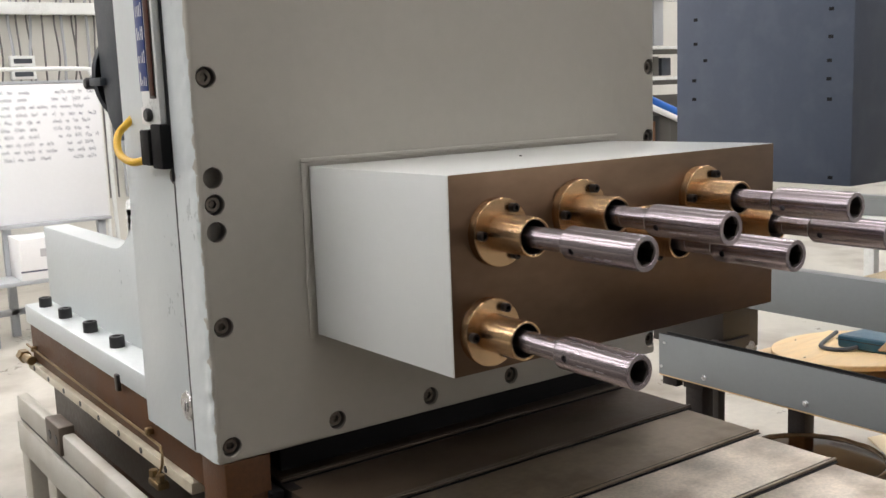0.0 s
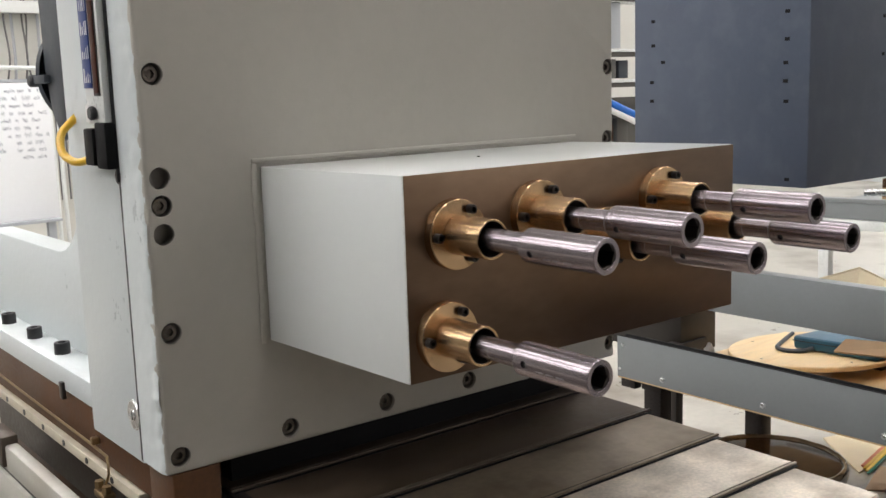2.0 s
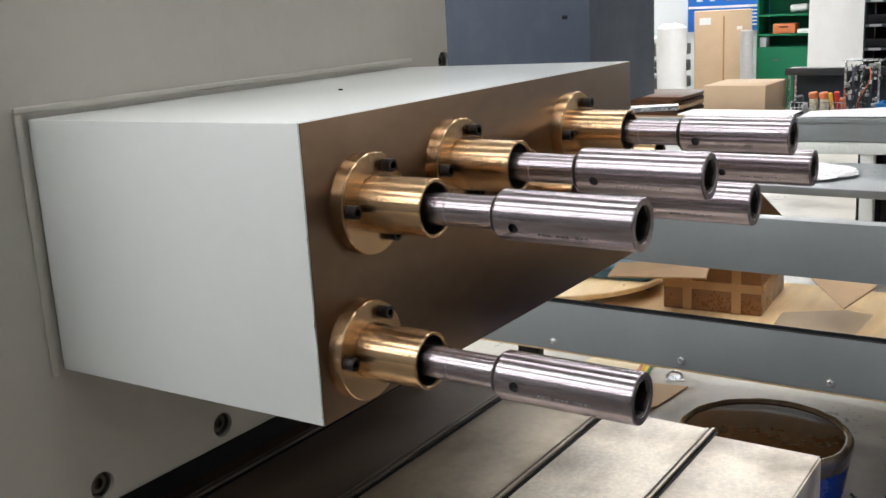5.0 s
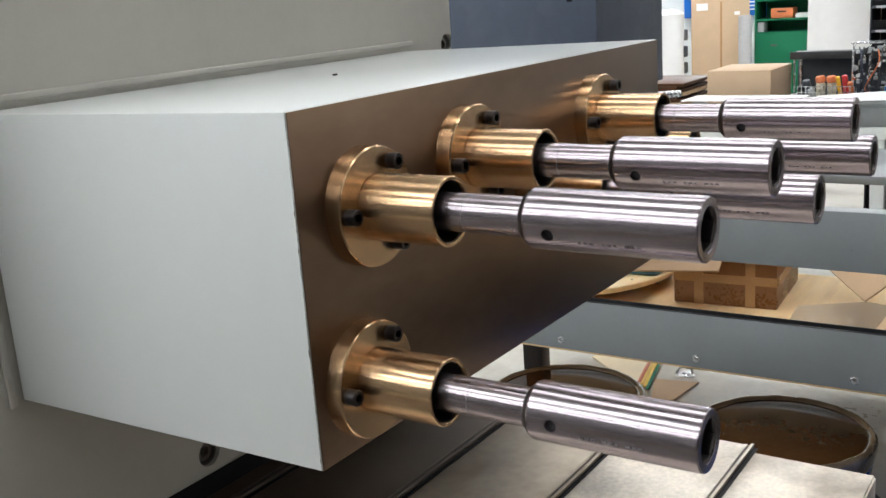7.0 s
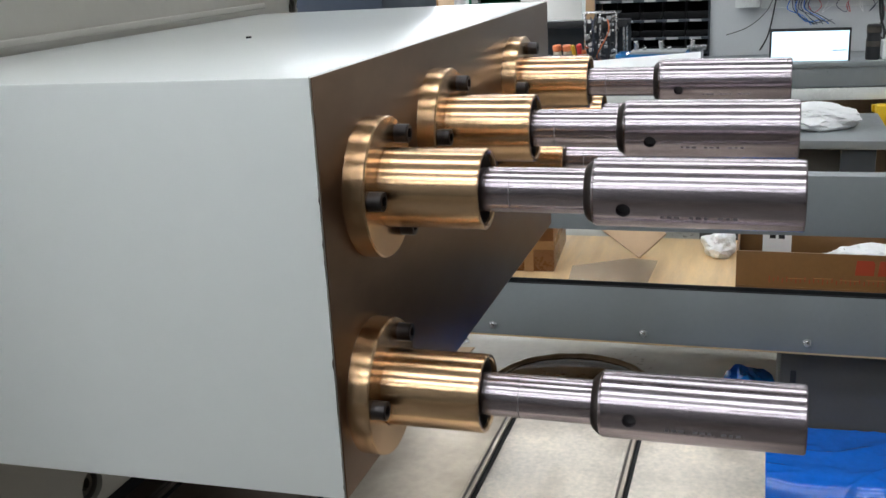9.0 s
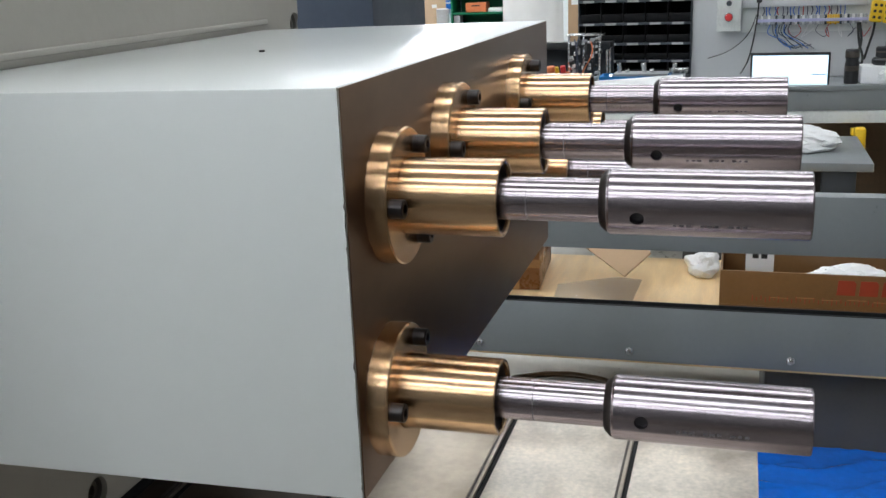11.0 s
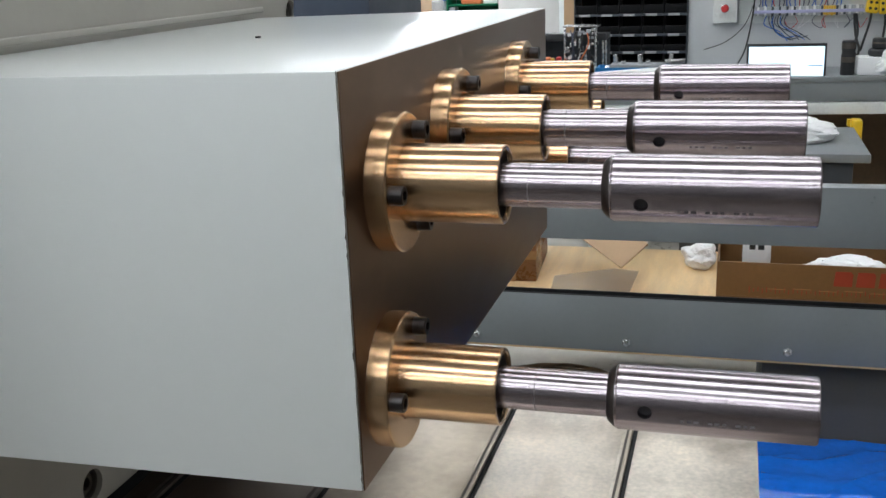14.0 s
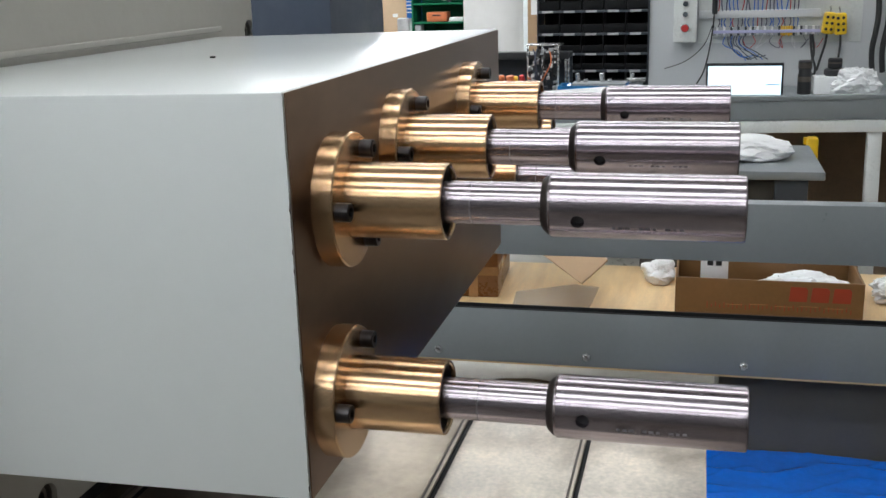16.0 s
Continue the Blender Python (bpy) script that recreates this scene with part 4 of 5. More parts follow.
part("lead", pipe([(0.19, 0.145, 0.012), (0.13, 0.135, 0.004), (0.05, 0.11, 0.0), (-0.01, 0.08, 0.0), (-0.035, 0.03, 0.0), (-0.015, -0.025, 0.0), (0.02, -0.05, 0.006)], 0.008, 10), FAN_GREY, cable)
packing("cable_knot", (3.10, 2.345, deck(2.345) + 0.001), (0.022, 0.022, 0.045), LABEL_GREY, "knotted bundle of frayed grey cable ends", 3.0, "cable", 1.0)
crossbar = thing("machine_block", (3.126, 2.53, 0.0), "dark steel machine block at the end of the bench", "block")
part("body", B(-0.10, 0.11, -0.11, 0.24, 0.45, 0.72, 0.004), BLOCK, crossbar)
part("post", B(-0.10, -0.06, -0.09, -0.05, 0.0, 0.4495, 0.003), BLOCK, crossbar)
bars = thing("frame_bars", (2.991, 2.25, deck(2.25) + 0.001), "black angle bars lying on the bench deck", "bars")
part("bar", B(-0.16, 0.14, -0.012, 0.012, 0.0, 0.025, 0.002), DARK_STEEL, bars)
part("bar", B(-0.02, 0.005, -0.16, -0.0125, 0.0, 0.025, 0.002), DARK_STEEL, bars)
sheet("cardboard_strip", [(3.177, 1.885, 0.545), (3.219, 1.865, 0.585), (3.239, 1.55, 0.613), (3.177, 1.545, 0.575)], 0.009, CARD, "torn cardboard strip lying over the taped carton", "cardboard")


# ---------------------------------------------------------------- under and before the bench
def tub(x, y, h=0.20, r=0.25):
    t = thing("wrapped_drum", (x, y, 0), "round blue drum with a glossy brown lid under shiny film", "drum", "wrapped drums")
    wall = part("wall", lathe([(0, 0.002), (r - 0.03, 0.002), (r - 0.008, h - 0.05), (r - 0.010, h - 0.05), (0, h - 0.05)], seg=72), PAIL_BLUE, t, "blue plastic outer wall")
    bend = [(r - 0.014 + 0.014 * math.cos(radians(a)), h - 0.010 + 0.017 * math.sin(radians(a))) for a in range(-20, 121, 14)]
    rim = lathe([(r - 0.0095, h - 0.055), (r - 0.003, h - 0.035)] + bend + [(r - 0.026, h - 0.001), (r - 0.026, h - 0.055)], seg=96, closed=True)
    crumple(rim, 0.0025, 26, 1.7 * y)
    part("rim", rim, WRAP, t, "crinkled shiny film over the rounded rim", 60)
    part("lid", lathe([(0, h + 0.004), (r * 0.5, h + 0.003), (r * 0.78, h + 0.001), (r - 0.024, h - 0.002), (r - 0.024, h - 0.045), (0, h - 0.045)], seg=72), WRAP_BROWN, t, "glossy dark brown lid")
    return t


tub(2.930, 1.280)
tub(2.925, 1.955)


def film_bag(x0, x1, y0, y1, top, label, seed):
    """A slack bag of plastic film: flat top, rounded sides, a few sharp folds."""
    nx, ny = 90, 130
    bm = bmesh.new()
    grid = []
    for i in range(nx + 1):
        line = []
        for j in range(ny + 1):
            x, y = x0 + (x1 - x0) * i / nx, y0 + (y1 - y0) * j / ny
            q = Vector((x, y, seed))
            wob = 0.05 * noise.noise(q * 5)
            side = max(0.0, min(1.0, (min(i / nx * (x1 - x0), (1 - i / nx) * 3.0, j / ny * (y1 - y0), (1 - j / ny) * (y1 - y0)) + wob * 0.5) / 0.07))
            rise = math.sqrt(1 - (1 - side) ** 2) if 0 < i < nx and 0 < j < ny else 0.0
            fold = (1 - abs(noise.noise(Vector((x * 7, y * 2.2, seed))))) ** 14 + 0.6 * (1 - abs(noise.noise(Vector((x * 9 + y * 9, x * 3, seed + 4))))) ** 18
            z = 0.002 + rise * (top + 0.010 * noise.noise(q * 2.4) + 0.003 * noise.noise(q * 13) + 0.0015 * noise.noise(q * 34) + 0.007 * fold)
            line.append(bm.verts.new((x + 0.012 * noise.noise(q * 6 + Vector((9, 0, 0))) * rise, y, z)))
        grid.append(line)
    for i in range(nx):
        for j in range(ny):
            bm.faces.new((grid[i][j], grid[i + 1][j], grid[i + 1][j + 1], grid[i][j + 1]))
    rim = grid[0] + [g[-1] for g in grid[1:-1]] + grid[-1][::-1] + [g[0] for g in grid[1:-1]][::-1]
    bm.faces.new(rim)
    return tagged(part("blue_bag", bm, BLUE, None, "", 50), label, "bag")


film_bag(2.442, 2.792, 0.22, 0.86, 0.205, "slack shiny blue plastic film bag on the floor", 3.0)
packing("blue_film", (2.885, 0.79, 0.0), (0.17, 0.12, 0.20), FILM_BLUE, "crumpled blue plastic film wad beside the grey case", 17.0, "bag", 0.25)
drawer = thing("grey_case", (2.794, 0.18, 0.0), "dark grey steel case standing under the bench", "case")
part("shell", B(0.0, 0.4, -1.05, 0.53, 0.05, 0.43, 0.004), DARK_GREY, drawer)
part("recess", B(-0.003, 0.0, 0.49, 0.505, 0.25, 0.36, 0.001), BLACK, drawer)
part("plinth", B(0.02, 0.38, -1.0, 0.48, 0.0, 0.049, 0.002), BLACK, drawer)
lead = thing("black_lead", (2.815, 0.95, 0.0), "thin black cable on the floor beside the pail", "cable")
part("lead", pipe([(0.22, 0.10, 0.006), (0.14, 0.04, 0.006), (0.06, 0.03, 0.03), (0.0, -0.02, 0.05), (-0.08, -0.08, 0.02)], 0.0045, 8), RUBBER, lead)
part("loop", pipe([(0.16, 0.12, 0.006), (0.06, 0.09, 0.006), (-0.02, 0.05, 0.02), (-0.05, -0.02, 0.01)], 0.004, 8), RUBBER, lead)
sheet("floor_cardboard", [(3.34, 1.845, 0.002), (3.60, 1.93, 0.002), (3.63, 1.77, 0.002), (3.40, 1.80, 0.002)][::-1], 0.005, CARD_LIGHT, "flat piece of brown cardboard on the concrete floor", "cardboard")
sheet("floor_cardboard", [(3.72, 2.24, 0.002), (3.86, 2.20, 0.002), (3.86, 1.97, 0.002), (3.48, 1.945, 0.002)][::-1], 0.006, CARD_CREAM, "flat piece of pale cardboard on the concrete floor", "cardboard")
straps = thing("colour_straps", (3.645, 1.965, 0.009), "orange, yellow and green strips lying on cardboard", "strip", "", 12)
for k, m in enumerate((GREEN, YELLOW_HI, YELLOW, ORANGE)):
    part("band", B(-0.165 + 0.02 * k, 0.165, -0.024 + 0.013 * k, -0.0115 + 0.013 * k, 0.0, 0.003 + 0.001 * k, 0.001), m, straps)
clamp = thing("pipe_clip", (3.70, 1.85, 0.0), "small zinc plated pipe clip lying on the floor", "clip", "", 25)
part("plate", B(-0.03, 0.03, -0.035, 0.035, 0.0, 0.004, 0.001), ZINC, clamp)
part("loop", pipe([(0, -0.03, 0.004), (0, -0.022, 0.022), (0, 0.0, 0.03), (0, 0.022, 0.022), (0, 0.03, 0.004)], 0.005, 8), ZINC, clamp)



# ---------------------------------------------------------------- middle table
def middle_table():
    t = thing("middle_table", (3.799, 0.36, 0.0), "grey slab table on a dark pedestal", "table")
    part("slab", B(0.0, 0.56, 0.0, 1.35, 0.735, 0.765, 0.004), RAIL_GREY, t)
    part("pedestal", B(0.12, 0.42, 0.08, 0.62, 0.0, 0.7345, 0.003), DARK_GREY, t, "dark pedestal")
    part("side_plate", B(0.03, 0.059, 0.05, 0.16, 0.60, 0.7345, 0.002), FAN_GREY, t)
    return t


middle_table()
packing("crumpled_sheet", (4.089, 0.62, 0.765), (0.15, 0.17, 0.055), PAPER, "crumpled white sheet lying on the grey slab", 9.0, "paper", 0.22)
packing("white_cloth", (4.058, 1.45, 0.765), (0.16, 0.18, 0.02), PAPER, "white paper lying flat on the grey slab", 4.0, "paper")
post = thing("yellow_bracket", (4.938, 0.30, 0.565), "bright yellow plastic bracket hung under the workbench edge", "bracket")
part("case", B(-0.03, 0.049, -0.035, 0.01, 0.04, 0.14, 0.008), YELLOW_HI, post)
part("foot", B(0.05, 0.09, -0.02, 0.02, 0.10, 0.13, 0.002), YELLOW_HI, post)
board = thing("floor_board", (4.575, 0.0, 0.0), "brown worn fibre board lying on the floor", "board")
part("board", B(-0.55, 1.25, -0.9, 0.75, 0.001, 0.018, 0.002), CARD_FLOOR, board)


# ---------------------------------------------------------------- far workbench and the panel behind it
def bench_edge(y):
    return 0.891 - 0.01746 * y


def bench_top(y):
    return bench_edge(y) - 0.0595


def parts_rack():
    t = thing("bin_rack", (5.921, 1.066, 0.0), "rack of black small-parts bins with pale label strips", "rack")
    part("back", B(0.25, 0.28, 0.0, 0.60, 0.0, 1.95, 0.002), BIN_BLACK, t)
    part("side", B(0.0, 0.25, -0.006, 0.0, 0.0, 1.95, 0.001), FAN_GREY, t)
    part("side", B(0.0, 0.25, 0.60, 0.606, 0.0, 1.95, 0.001), FAN_GREY, t)
    zs = [0.0, 0.70, 0.765, 0.832, 0.911, 1.004, 1.112, 1.234, 1.36, 1.49, 1.63, 1.78]
    for a, b in zip(zs, zs[1:]):
        part("shelf", B(0.0, 0.25, 0.0005, 0.5995, b - 0.006, b + 0.006, 0.001), FAN_GREY, t)
        for k in range(5):
            y = 0.002 + 0.12 * k
            bm = B(0.01, 0.02, y, y + 0.114, a + 0.008, a + (b - a) * 0.45, 0.002)
            B(0.02, 0.2, y, y + 0.004, a + 0.008, b - 0.008, bm=bm)
            part("bin", bm, BIN_BLACK, t)
            part("label_strip", B(-0.004, -0.0005, y + 0.035, y + 0.095, b - 0.005, b + 0.007), LABEL_GREY, t)
    return t


parts_rack()


def wiring_panel():
    t = thing("wiring_panel", (5.921, 0.0, 0.0), "grey mounting panel with wired terminal rails", "panel")
    part("board", B(0.02, 0.05, -1.6, 1.058, 0.80, 2.6, 0.003), BOARD_GREY, t)
    part("lower_board", B(0.022, 0.05, -1.6, 1.058, 0.0, 0.799, 0.003), CARD_FLOOR, t, "brown fibre board behind the workbench legs")
    part("sub_plate", B(0.012, 0.0195, -0.02, 0.80, 1.055, 1.62, 0.002), WHITE_PAINT, t)
    part("cable_duct", B(-0.03, 0.0115, 0.19, 0.80, 1.185, 1.225, 0.002), BOARD_GREY, t, "grey slotted cable duct")
    rail = part("terminal_rail", B(-0.01, 0.0115, 0.185, 0.73, 1.095, 1.14, 0.002), CHROME, t)
    part("marker_strip", B(-0.039, -0.0355, 0.185, 0.73, 1.108, 1.124, 0.001), LILAC, t, "pale lilac marker strip")
    random.seed(11)
    for k in range(44):
        y = 0.19 + 0.0121 * k
        m = YELLOW if 11 <= k <= 15 else (PANEL_GREY, PAPER, FAN_GREY, PANEL_GREY, LABEL_GREY)[(k * 3 + k // 4) % 5]
        part("terminal", B(-0.035, -0.0105, y, y + 0.0105, 1.092 + 0.004 * (k % 2), 1.142, 0.001), m, rail)
    cols = [BLUE_PRINT, BLUE_PRINT, INK, INK, RED, BLUE_PRINT]
    for k in range(22):
        y = 0.30 + 0.02 * k
        part("wire", pipe([(-0.02, y, 1.14), (-0.035, y + random.uniform(-.01, .01), 1.165), (-0.02, y, 1.19)], 0.0026, 6, 4), cols[k % 6], t)
        part("wire", pipe([(-0.02, y, 1.225), (-0.03, y + random.uniform(-.01, .01), 1.28), (-0.01, y + random.uniform(-.02, .02), 1.36)], 0.003, 6, 4), cols[(k + 2) % 6], t)
    for k in range(9):
        y = 0.66 - 0.012 * k
        sag = random.uniform(0.0, 0.05)
        part("wire", pipe([(-0.02, y, 1.094), (-0.05, y - random.uniform(-0.01, 0.02), 1.05), (-0.05, y - 0.02 - random.uniform(0.0, 0.06), 1.02 - sag), (-0.03, 0.55 - 0.014 * k, 0.96 + sag)], 0.0024, 6), (BLUE_PRINT, INK, INK)[k % 3], t)
    for k in range(7):
        y = 0.22 + 0.05 * k
        part("wire", pipe([(-0.02, y, 1.094), (-0.045, y + random.uniform(-0.02, 0.02), 1.06), (-0.04, y + random.uniform(-0.05, 0.05), 1.03), (-0.02, y + random.uniform(-0.06, 0.06), 1.075)], 0.0018, 6), (RED, INK, PAPER)[k % 3], t)
    for k in range(8):
        y = 0.24 + 0.065 * k
        part("module", B(-0.05, 0.0115, y, y + 0.05, 1.30, 1.42, 0.003), PAPER if k % 2 else FAN_GREY, t)
    part("duct", B(-0.03, 0.0115, 0.19, 0.80, 1.45, 1.49, 0.002), PANEL_GREY, t)
    return t


wiring_panel()


def button_box():
    t = thing("button_box", (5.916, 0.870, 1.067), "white switch box with a red push button", "switch")
    part("case", B(-0.07, 0.0, -0.06, 0.06, 0.0, 0.28, 0.004), WHITE_PAINT, t)
    part("collar", C(0.022, (-0.07, 0, 0.074), (-0.078, 0, 0.074), 20, 0.002), CHROME, t)
    part("red_button", C(0.019, (-0.078, 0, 0.074), (-0.10, 0, 0.074), 20, 0.004), RED, t, "red mushroom push button")
    for z in (0.145, 0.20):
        part("lamp_button", C(0.014, (-0.07, 0, z), (-0.084, 0, z), 18, 0.002), FAN_GREY, t)
    return t


button_box()


def pendant(y, z, turn):
    t = thing("pendant_control", (5.87, y, z), "yellow hand control with black buttons, hung on the panel", "control", "yellow hand controls")
    t.matrix_basis = pose(5.87, y, z, turn)
    part("case", B(-0.03, 0.03, -0.03, 0.03, 0.0, 0.11, 0.012, 3), YELLOW_HI, t)
    for j in range(3):
        for i in range(2):
            part("button", C(0.0075, (-0.03, -0.013 + 0.026 * i, 0.025 + 0.03 * j), (-0.036, -0.013 + 0.026 * i, 0.025 + 0.03 * j), 12, 0.001), BLACK, t)
    part("cord", pipe([(0, 0, 0.0), (0, 0.0, -0.05), (0.0, 0.01, -0.12), (0.0, 0.02, -0.19)], 0.006, 8), RUBBER, t)
    part("hook", pipe([(0.0, 0, 0.11), (0.02, 0, 0.14), (0.065, 0, 0.13)], 0.003, 6), CHROME, t)
    return t


pendant(0.155, 1.10, 6)
pendant(0.09, 1.095, -4)


def laptop():
    z = bench_top(0.57)
    t = thing("laptop", (5.373, 0.573, z), "open black laptop with a lit white screen", "laptop")
    part("base", B(-0.20, 0.03, -0.18, 0.18, 0.0, 0.018, 0.003), BLACK, t)
    lid = part("lid", B(0.032, 0.044, -0.182, 0.182, -0.0, 0.172, 0.003), BLACK, t)
    part("screen", B(0.0305, 0.0318, -0.172, 0.172, 0.019, 0.158), SCREEN, lid, "lit pale screen")
    part("cursor_bar", B(0.0298, 0.0304, -0.165, -0.10, 0.066, 0.070), NAVY, lid)
    return t


laptop()
flask = thing("thermos", (5.559, 0.28, bench_top(0.28)), "black steel thermos flask on the workbench", "flask")
flask_body = part("body", lathe([(0, 0), (0.031, 0), (0.033, 0.004), (0.033, 0.095), (0.030, 0.105), (0.030, 0.120), (0.033, 0.124), (0.033, 0.160), (0.028, 0.166), (0, 0.166)], seg=28), BLACK, flask)
for zk, hk in ((0.062, 0.026), (0.128, 0.022), (0.152, 0.004)):
    part("steel_band", lathe([(0.0335, zk), (0.0335, zk + hk)], seg=28), SCREW, flask_body)
grinder = thing("grinder_motor", (5.58, 0.14, bench_top(0.14)), "small round black motor on a white box", "motor")
part("foot", B(-0.06, 0.06, -0.14, 0.10, 0.0, 0.085, 0.006), PAPER, grinder)
part("flange", C(0.050, (0, 0, 0.0855), (0, 0, 0.120), 28, 0.008), BLACK, grinder)
part("head", C(0.034, (0, 0, 0.1205), (0, 0, 0.172), 24, 0.006), BLACK, grinder)
part("head_ring", lathe([(0.0345, 0.145), (0.0345, 0.153)], seg=24), SCREW, grinder)
black_cable = thing("black_cable", (5.87, 0.70, 0.85), "black cable hanging down the grey panel", "cable")
part("cable", pipe([(0.0, 0.02, 0.62), (-0.01, 0.02, 0.42), (0.0, 0.03, 0.25), (-0.02, 0.06, 0.08), (-0.05, 0.10, 0.0)], 0.004, 8), RUBBER, black_cable)
part("plug", C(0.014, (0.0, 0.02, 0.45), (-0.005, 0.02, 0.36), 12, 0.003), BLACK, black_cable)
part("side_cable", pipe([(0.0, 0.03, 0.3), (-0.02, 0.07, 0.2), (-0.03, 0.16, 0.12), (-0.03, 0.27, 0.08)], 0.0022, 6), RUBBER, black_cable)
for ky in (0.235, 0.225):
    lead2 = thing("black_cable", (5.87, ky, 0.88), "black cable hanging down the grey panel", "cable")
    part("cable", pipe([(0.0, 0.0, 0.22), (-0.02, -0.01, 0.12), (-0.03, -0.03 + 10 * (0.235 - ky) * 0.4, 0.05), (-0.06, -0.02, 0.0)], 0.006, 8), RUBBER, lead2)
packing("film_bag", (5.476, 0.05, bench_top(0.0) + 0.0), (0.06, 0.13, 0.085), PAPER, "crumpled clear film bag on the workbench", 13.0, "bag")
for ky in (-0.08, -0.13):
    hose = thing("black_hose", (5.89, ky, 0.9), "black hose hanging down the grey panel", "hose")
    part("hose", pipe([(0, 0, 0.0), (-0.01, 0.01, 0.12), (0.0, -0.01, 0.3), (0.0, 0.015, 0.6)], 0.014, 10), RUBBER, hose)


def electronics():
    z = bench_top(1.6)
    t = thing("circuit_rack", (5.404, 1.56, z + 0.03), "open metal circuit rack with wires on the workbench", "electronics")
    part("frame", B(0.0, 0.10, -0.08, 0.08, -0.03, 0.012, 0.002), CHROME, t)
    for y in (-0.08, 0.0, 0.075):
        part("upright", B(0.0, 0.012, y, y + 0.01, 0.012, 0.255, 0.001), CHROME, t)
    random.seed(21)
    for k in range(46):
        y, h = random.uniform(-0.09, 0.06), random.uniform(0.02, 0.235)
        d, w = random.uniform(0.01, 0.03), random.uniform(0.008, 0.03)
        part("module", B(-0.02, -0.02 + d, y, y + w, h, h + random.uniform(0.006, 0.022), 0.001), random.choice((CHROME, PANEL_GREY, FAN_GREY, PAPER, PANEL_GREY, BLACK)), t)
    part("top_bar", B(-0.01, 0.1, -0.09, 0.09, 0.2555, 0.262, 0.001), CHROME, t)
    for k in range(6):
        y = -0.05 + 0.02 * k
        part("wire", pipe([(-0.01, y, 0.24), (-0.05, y + random.uniform(-.03, .03), 0.17), (-0.04, y + random.uniform(-.05, .05), 0.05), (-0.02, y, 0.02)], 0.003, 6), random.choice((RED, BLACK, ORANGE, INK)), t)
    return t


electronics()
basket = thing("wire_basket", (5.331, 1.73, bench_top(1.8) + 0.03), "wire basket of orange and yellow connectors", "basket")
bm = B(-0.07, 0.07, -0.13, 0.13, -0.03, 0.006)
for k in range(14):
    yk = -0.13 + 0.02 * k
    B(-0.07, -0.067, yk - 0.0015, yk + 0.0015, 0.006, 0.075, bm=bm)
for zk in (0.02, 0.045, 0.072):
    B(-0.0705, -0.0675, -0.13, 0.13, zk, zk + 0.003, bm=bm)
part("wires", bm, CHROME, basket)
for yk in (0.035, -0.015):
    part("cream_roll", C(0.021, (-0.01, yk, 0.007), (-0.01, yk, 0.085), 18, 0.003), CREAM_PLASTIC, basket)
    part("orange_cap", C(0.023, (-0.01, yk, 0.0855), (-0.012, yk + 0.004, 0.118), 16, 0.006), ORANGE, basket)
for yk, mk, hk, r in ((-0.085, RED, 0.12, 0.014), (-0.11, ORANGE, 0.09, 0.012), (0.09, FAN_GREY, 0.10, 0.018), (0.115, BLACK, 0.075, 0.015), (-0.055, YELLOW, 0.115, 0.01), (0.07, PANEL_GREY, 0.06, 0.016)):
    part("connector", C(r, (0.01, yk, 0.007), (-0.02, yk + 0.012, hk), 14, 0.004), mk, basket)
black_shelf = thing("black_shelf", (5.714, 1.76, bench_top(1.76)), "thin black shelf board on short steel legs", "shelf")
part("board", B(-0.06, 0.10, -0.30, 0.24, 0.205, 0.232, 0.002), BLACK, black_shelf)
part("edge", B(-0.064, -0.0605, -0.30, 0.24, 0.200, 0.238, 0.001), BLACK, black_shelf)
part("back", B(0.092, 0.10, -0.30, 0.24, 0.0, 0.204, 0.001), FAN_GREY, black_shelf, "dark back board of the shelf")
for xk in (-0.05, 0.08):
    for yk in (-0.28, 0.22):
        part("leg", C(0.006, (xk, yk, 0.0), (xk, yk, 0.2045), 10), CHROME, black_shelf)
gear = thing("metal_fixture", (5.352, 1.09, bench_top(1.09) + 0.045), "small machined metal fixture on the workbench", "fixture")
part("base", B(-0.03, 0.03, -0.03, 0.03, -0.045, 0.05, 0.003), PANEL_GREY, gear)
part("plate", B(-0.035, 0.02, -0.045, 0.045, 0.0505, 0.075, 0.003), CHROME, gear)
part("pin", C(0.01, (0, 0.02, 0.0755), (0, 0.02, 0.10), 12, 0.002), CHROME, gear)
crate = thing("blue_tray", (5.352, 1.30, bench_top(1.3) + 0.045), "low blue plastic tray with small metal parts", "tray")
bm = B(-0.08, 0.08, -0.17, 0.17, -0.045, 0.006)
for lim in ((-0.08, -0.074, -0.17, 0.17), (0.074, 0.08, -0.17, 0.17), (-0.074, 0.074, -0.17, -0.164), (-0.074, 0.074, 0.164, 0.17)):
    B(*lim, 0.006, 0.045, bm=bm)
part("tray", bm, TRAY_BLUE, crate)
part("lid", B(-0.082, 0.05, -0.16, 0.10, 0.046, 0.058, 0.002), PANEL_GREY, crate)
for k in range(7):
    part("metal_part", C(0.012, (0.0, -0.13 + 0.04 * k, 0.02), (-0.02, -0.12 + 0.04 * k, 0.045 + 0.03 * (k % 3)), 10, 0.002), CHROME, crate)
sheet("drawing_sheet", [(5, 1.05, bench_edge(1.05) + 0.004), (5.166, 1.06, bench_edge(1.05) + 0.045), (5.207, 1.75, bench_edge(1.75) + 0.006), (5.01, 1.75, bench_edge(1.75) + 0.003)], 0.0012, PAPER, "curled white drawing sheet lying on the workbench", "paper")
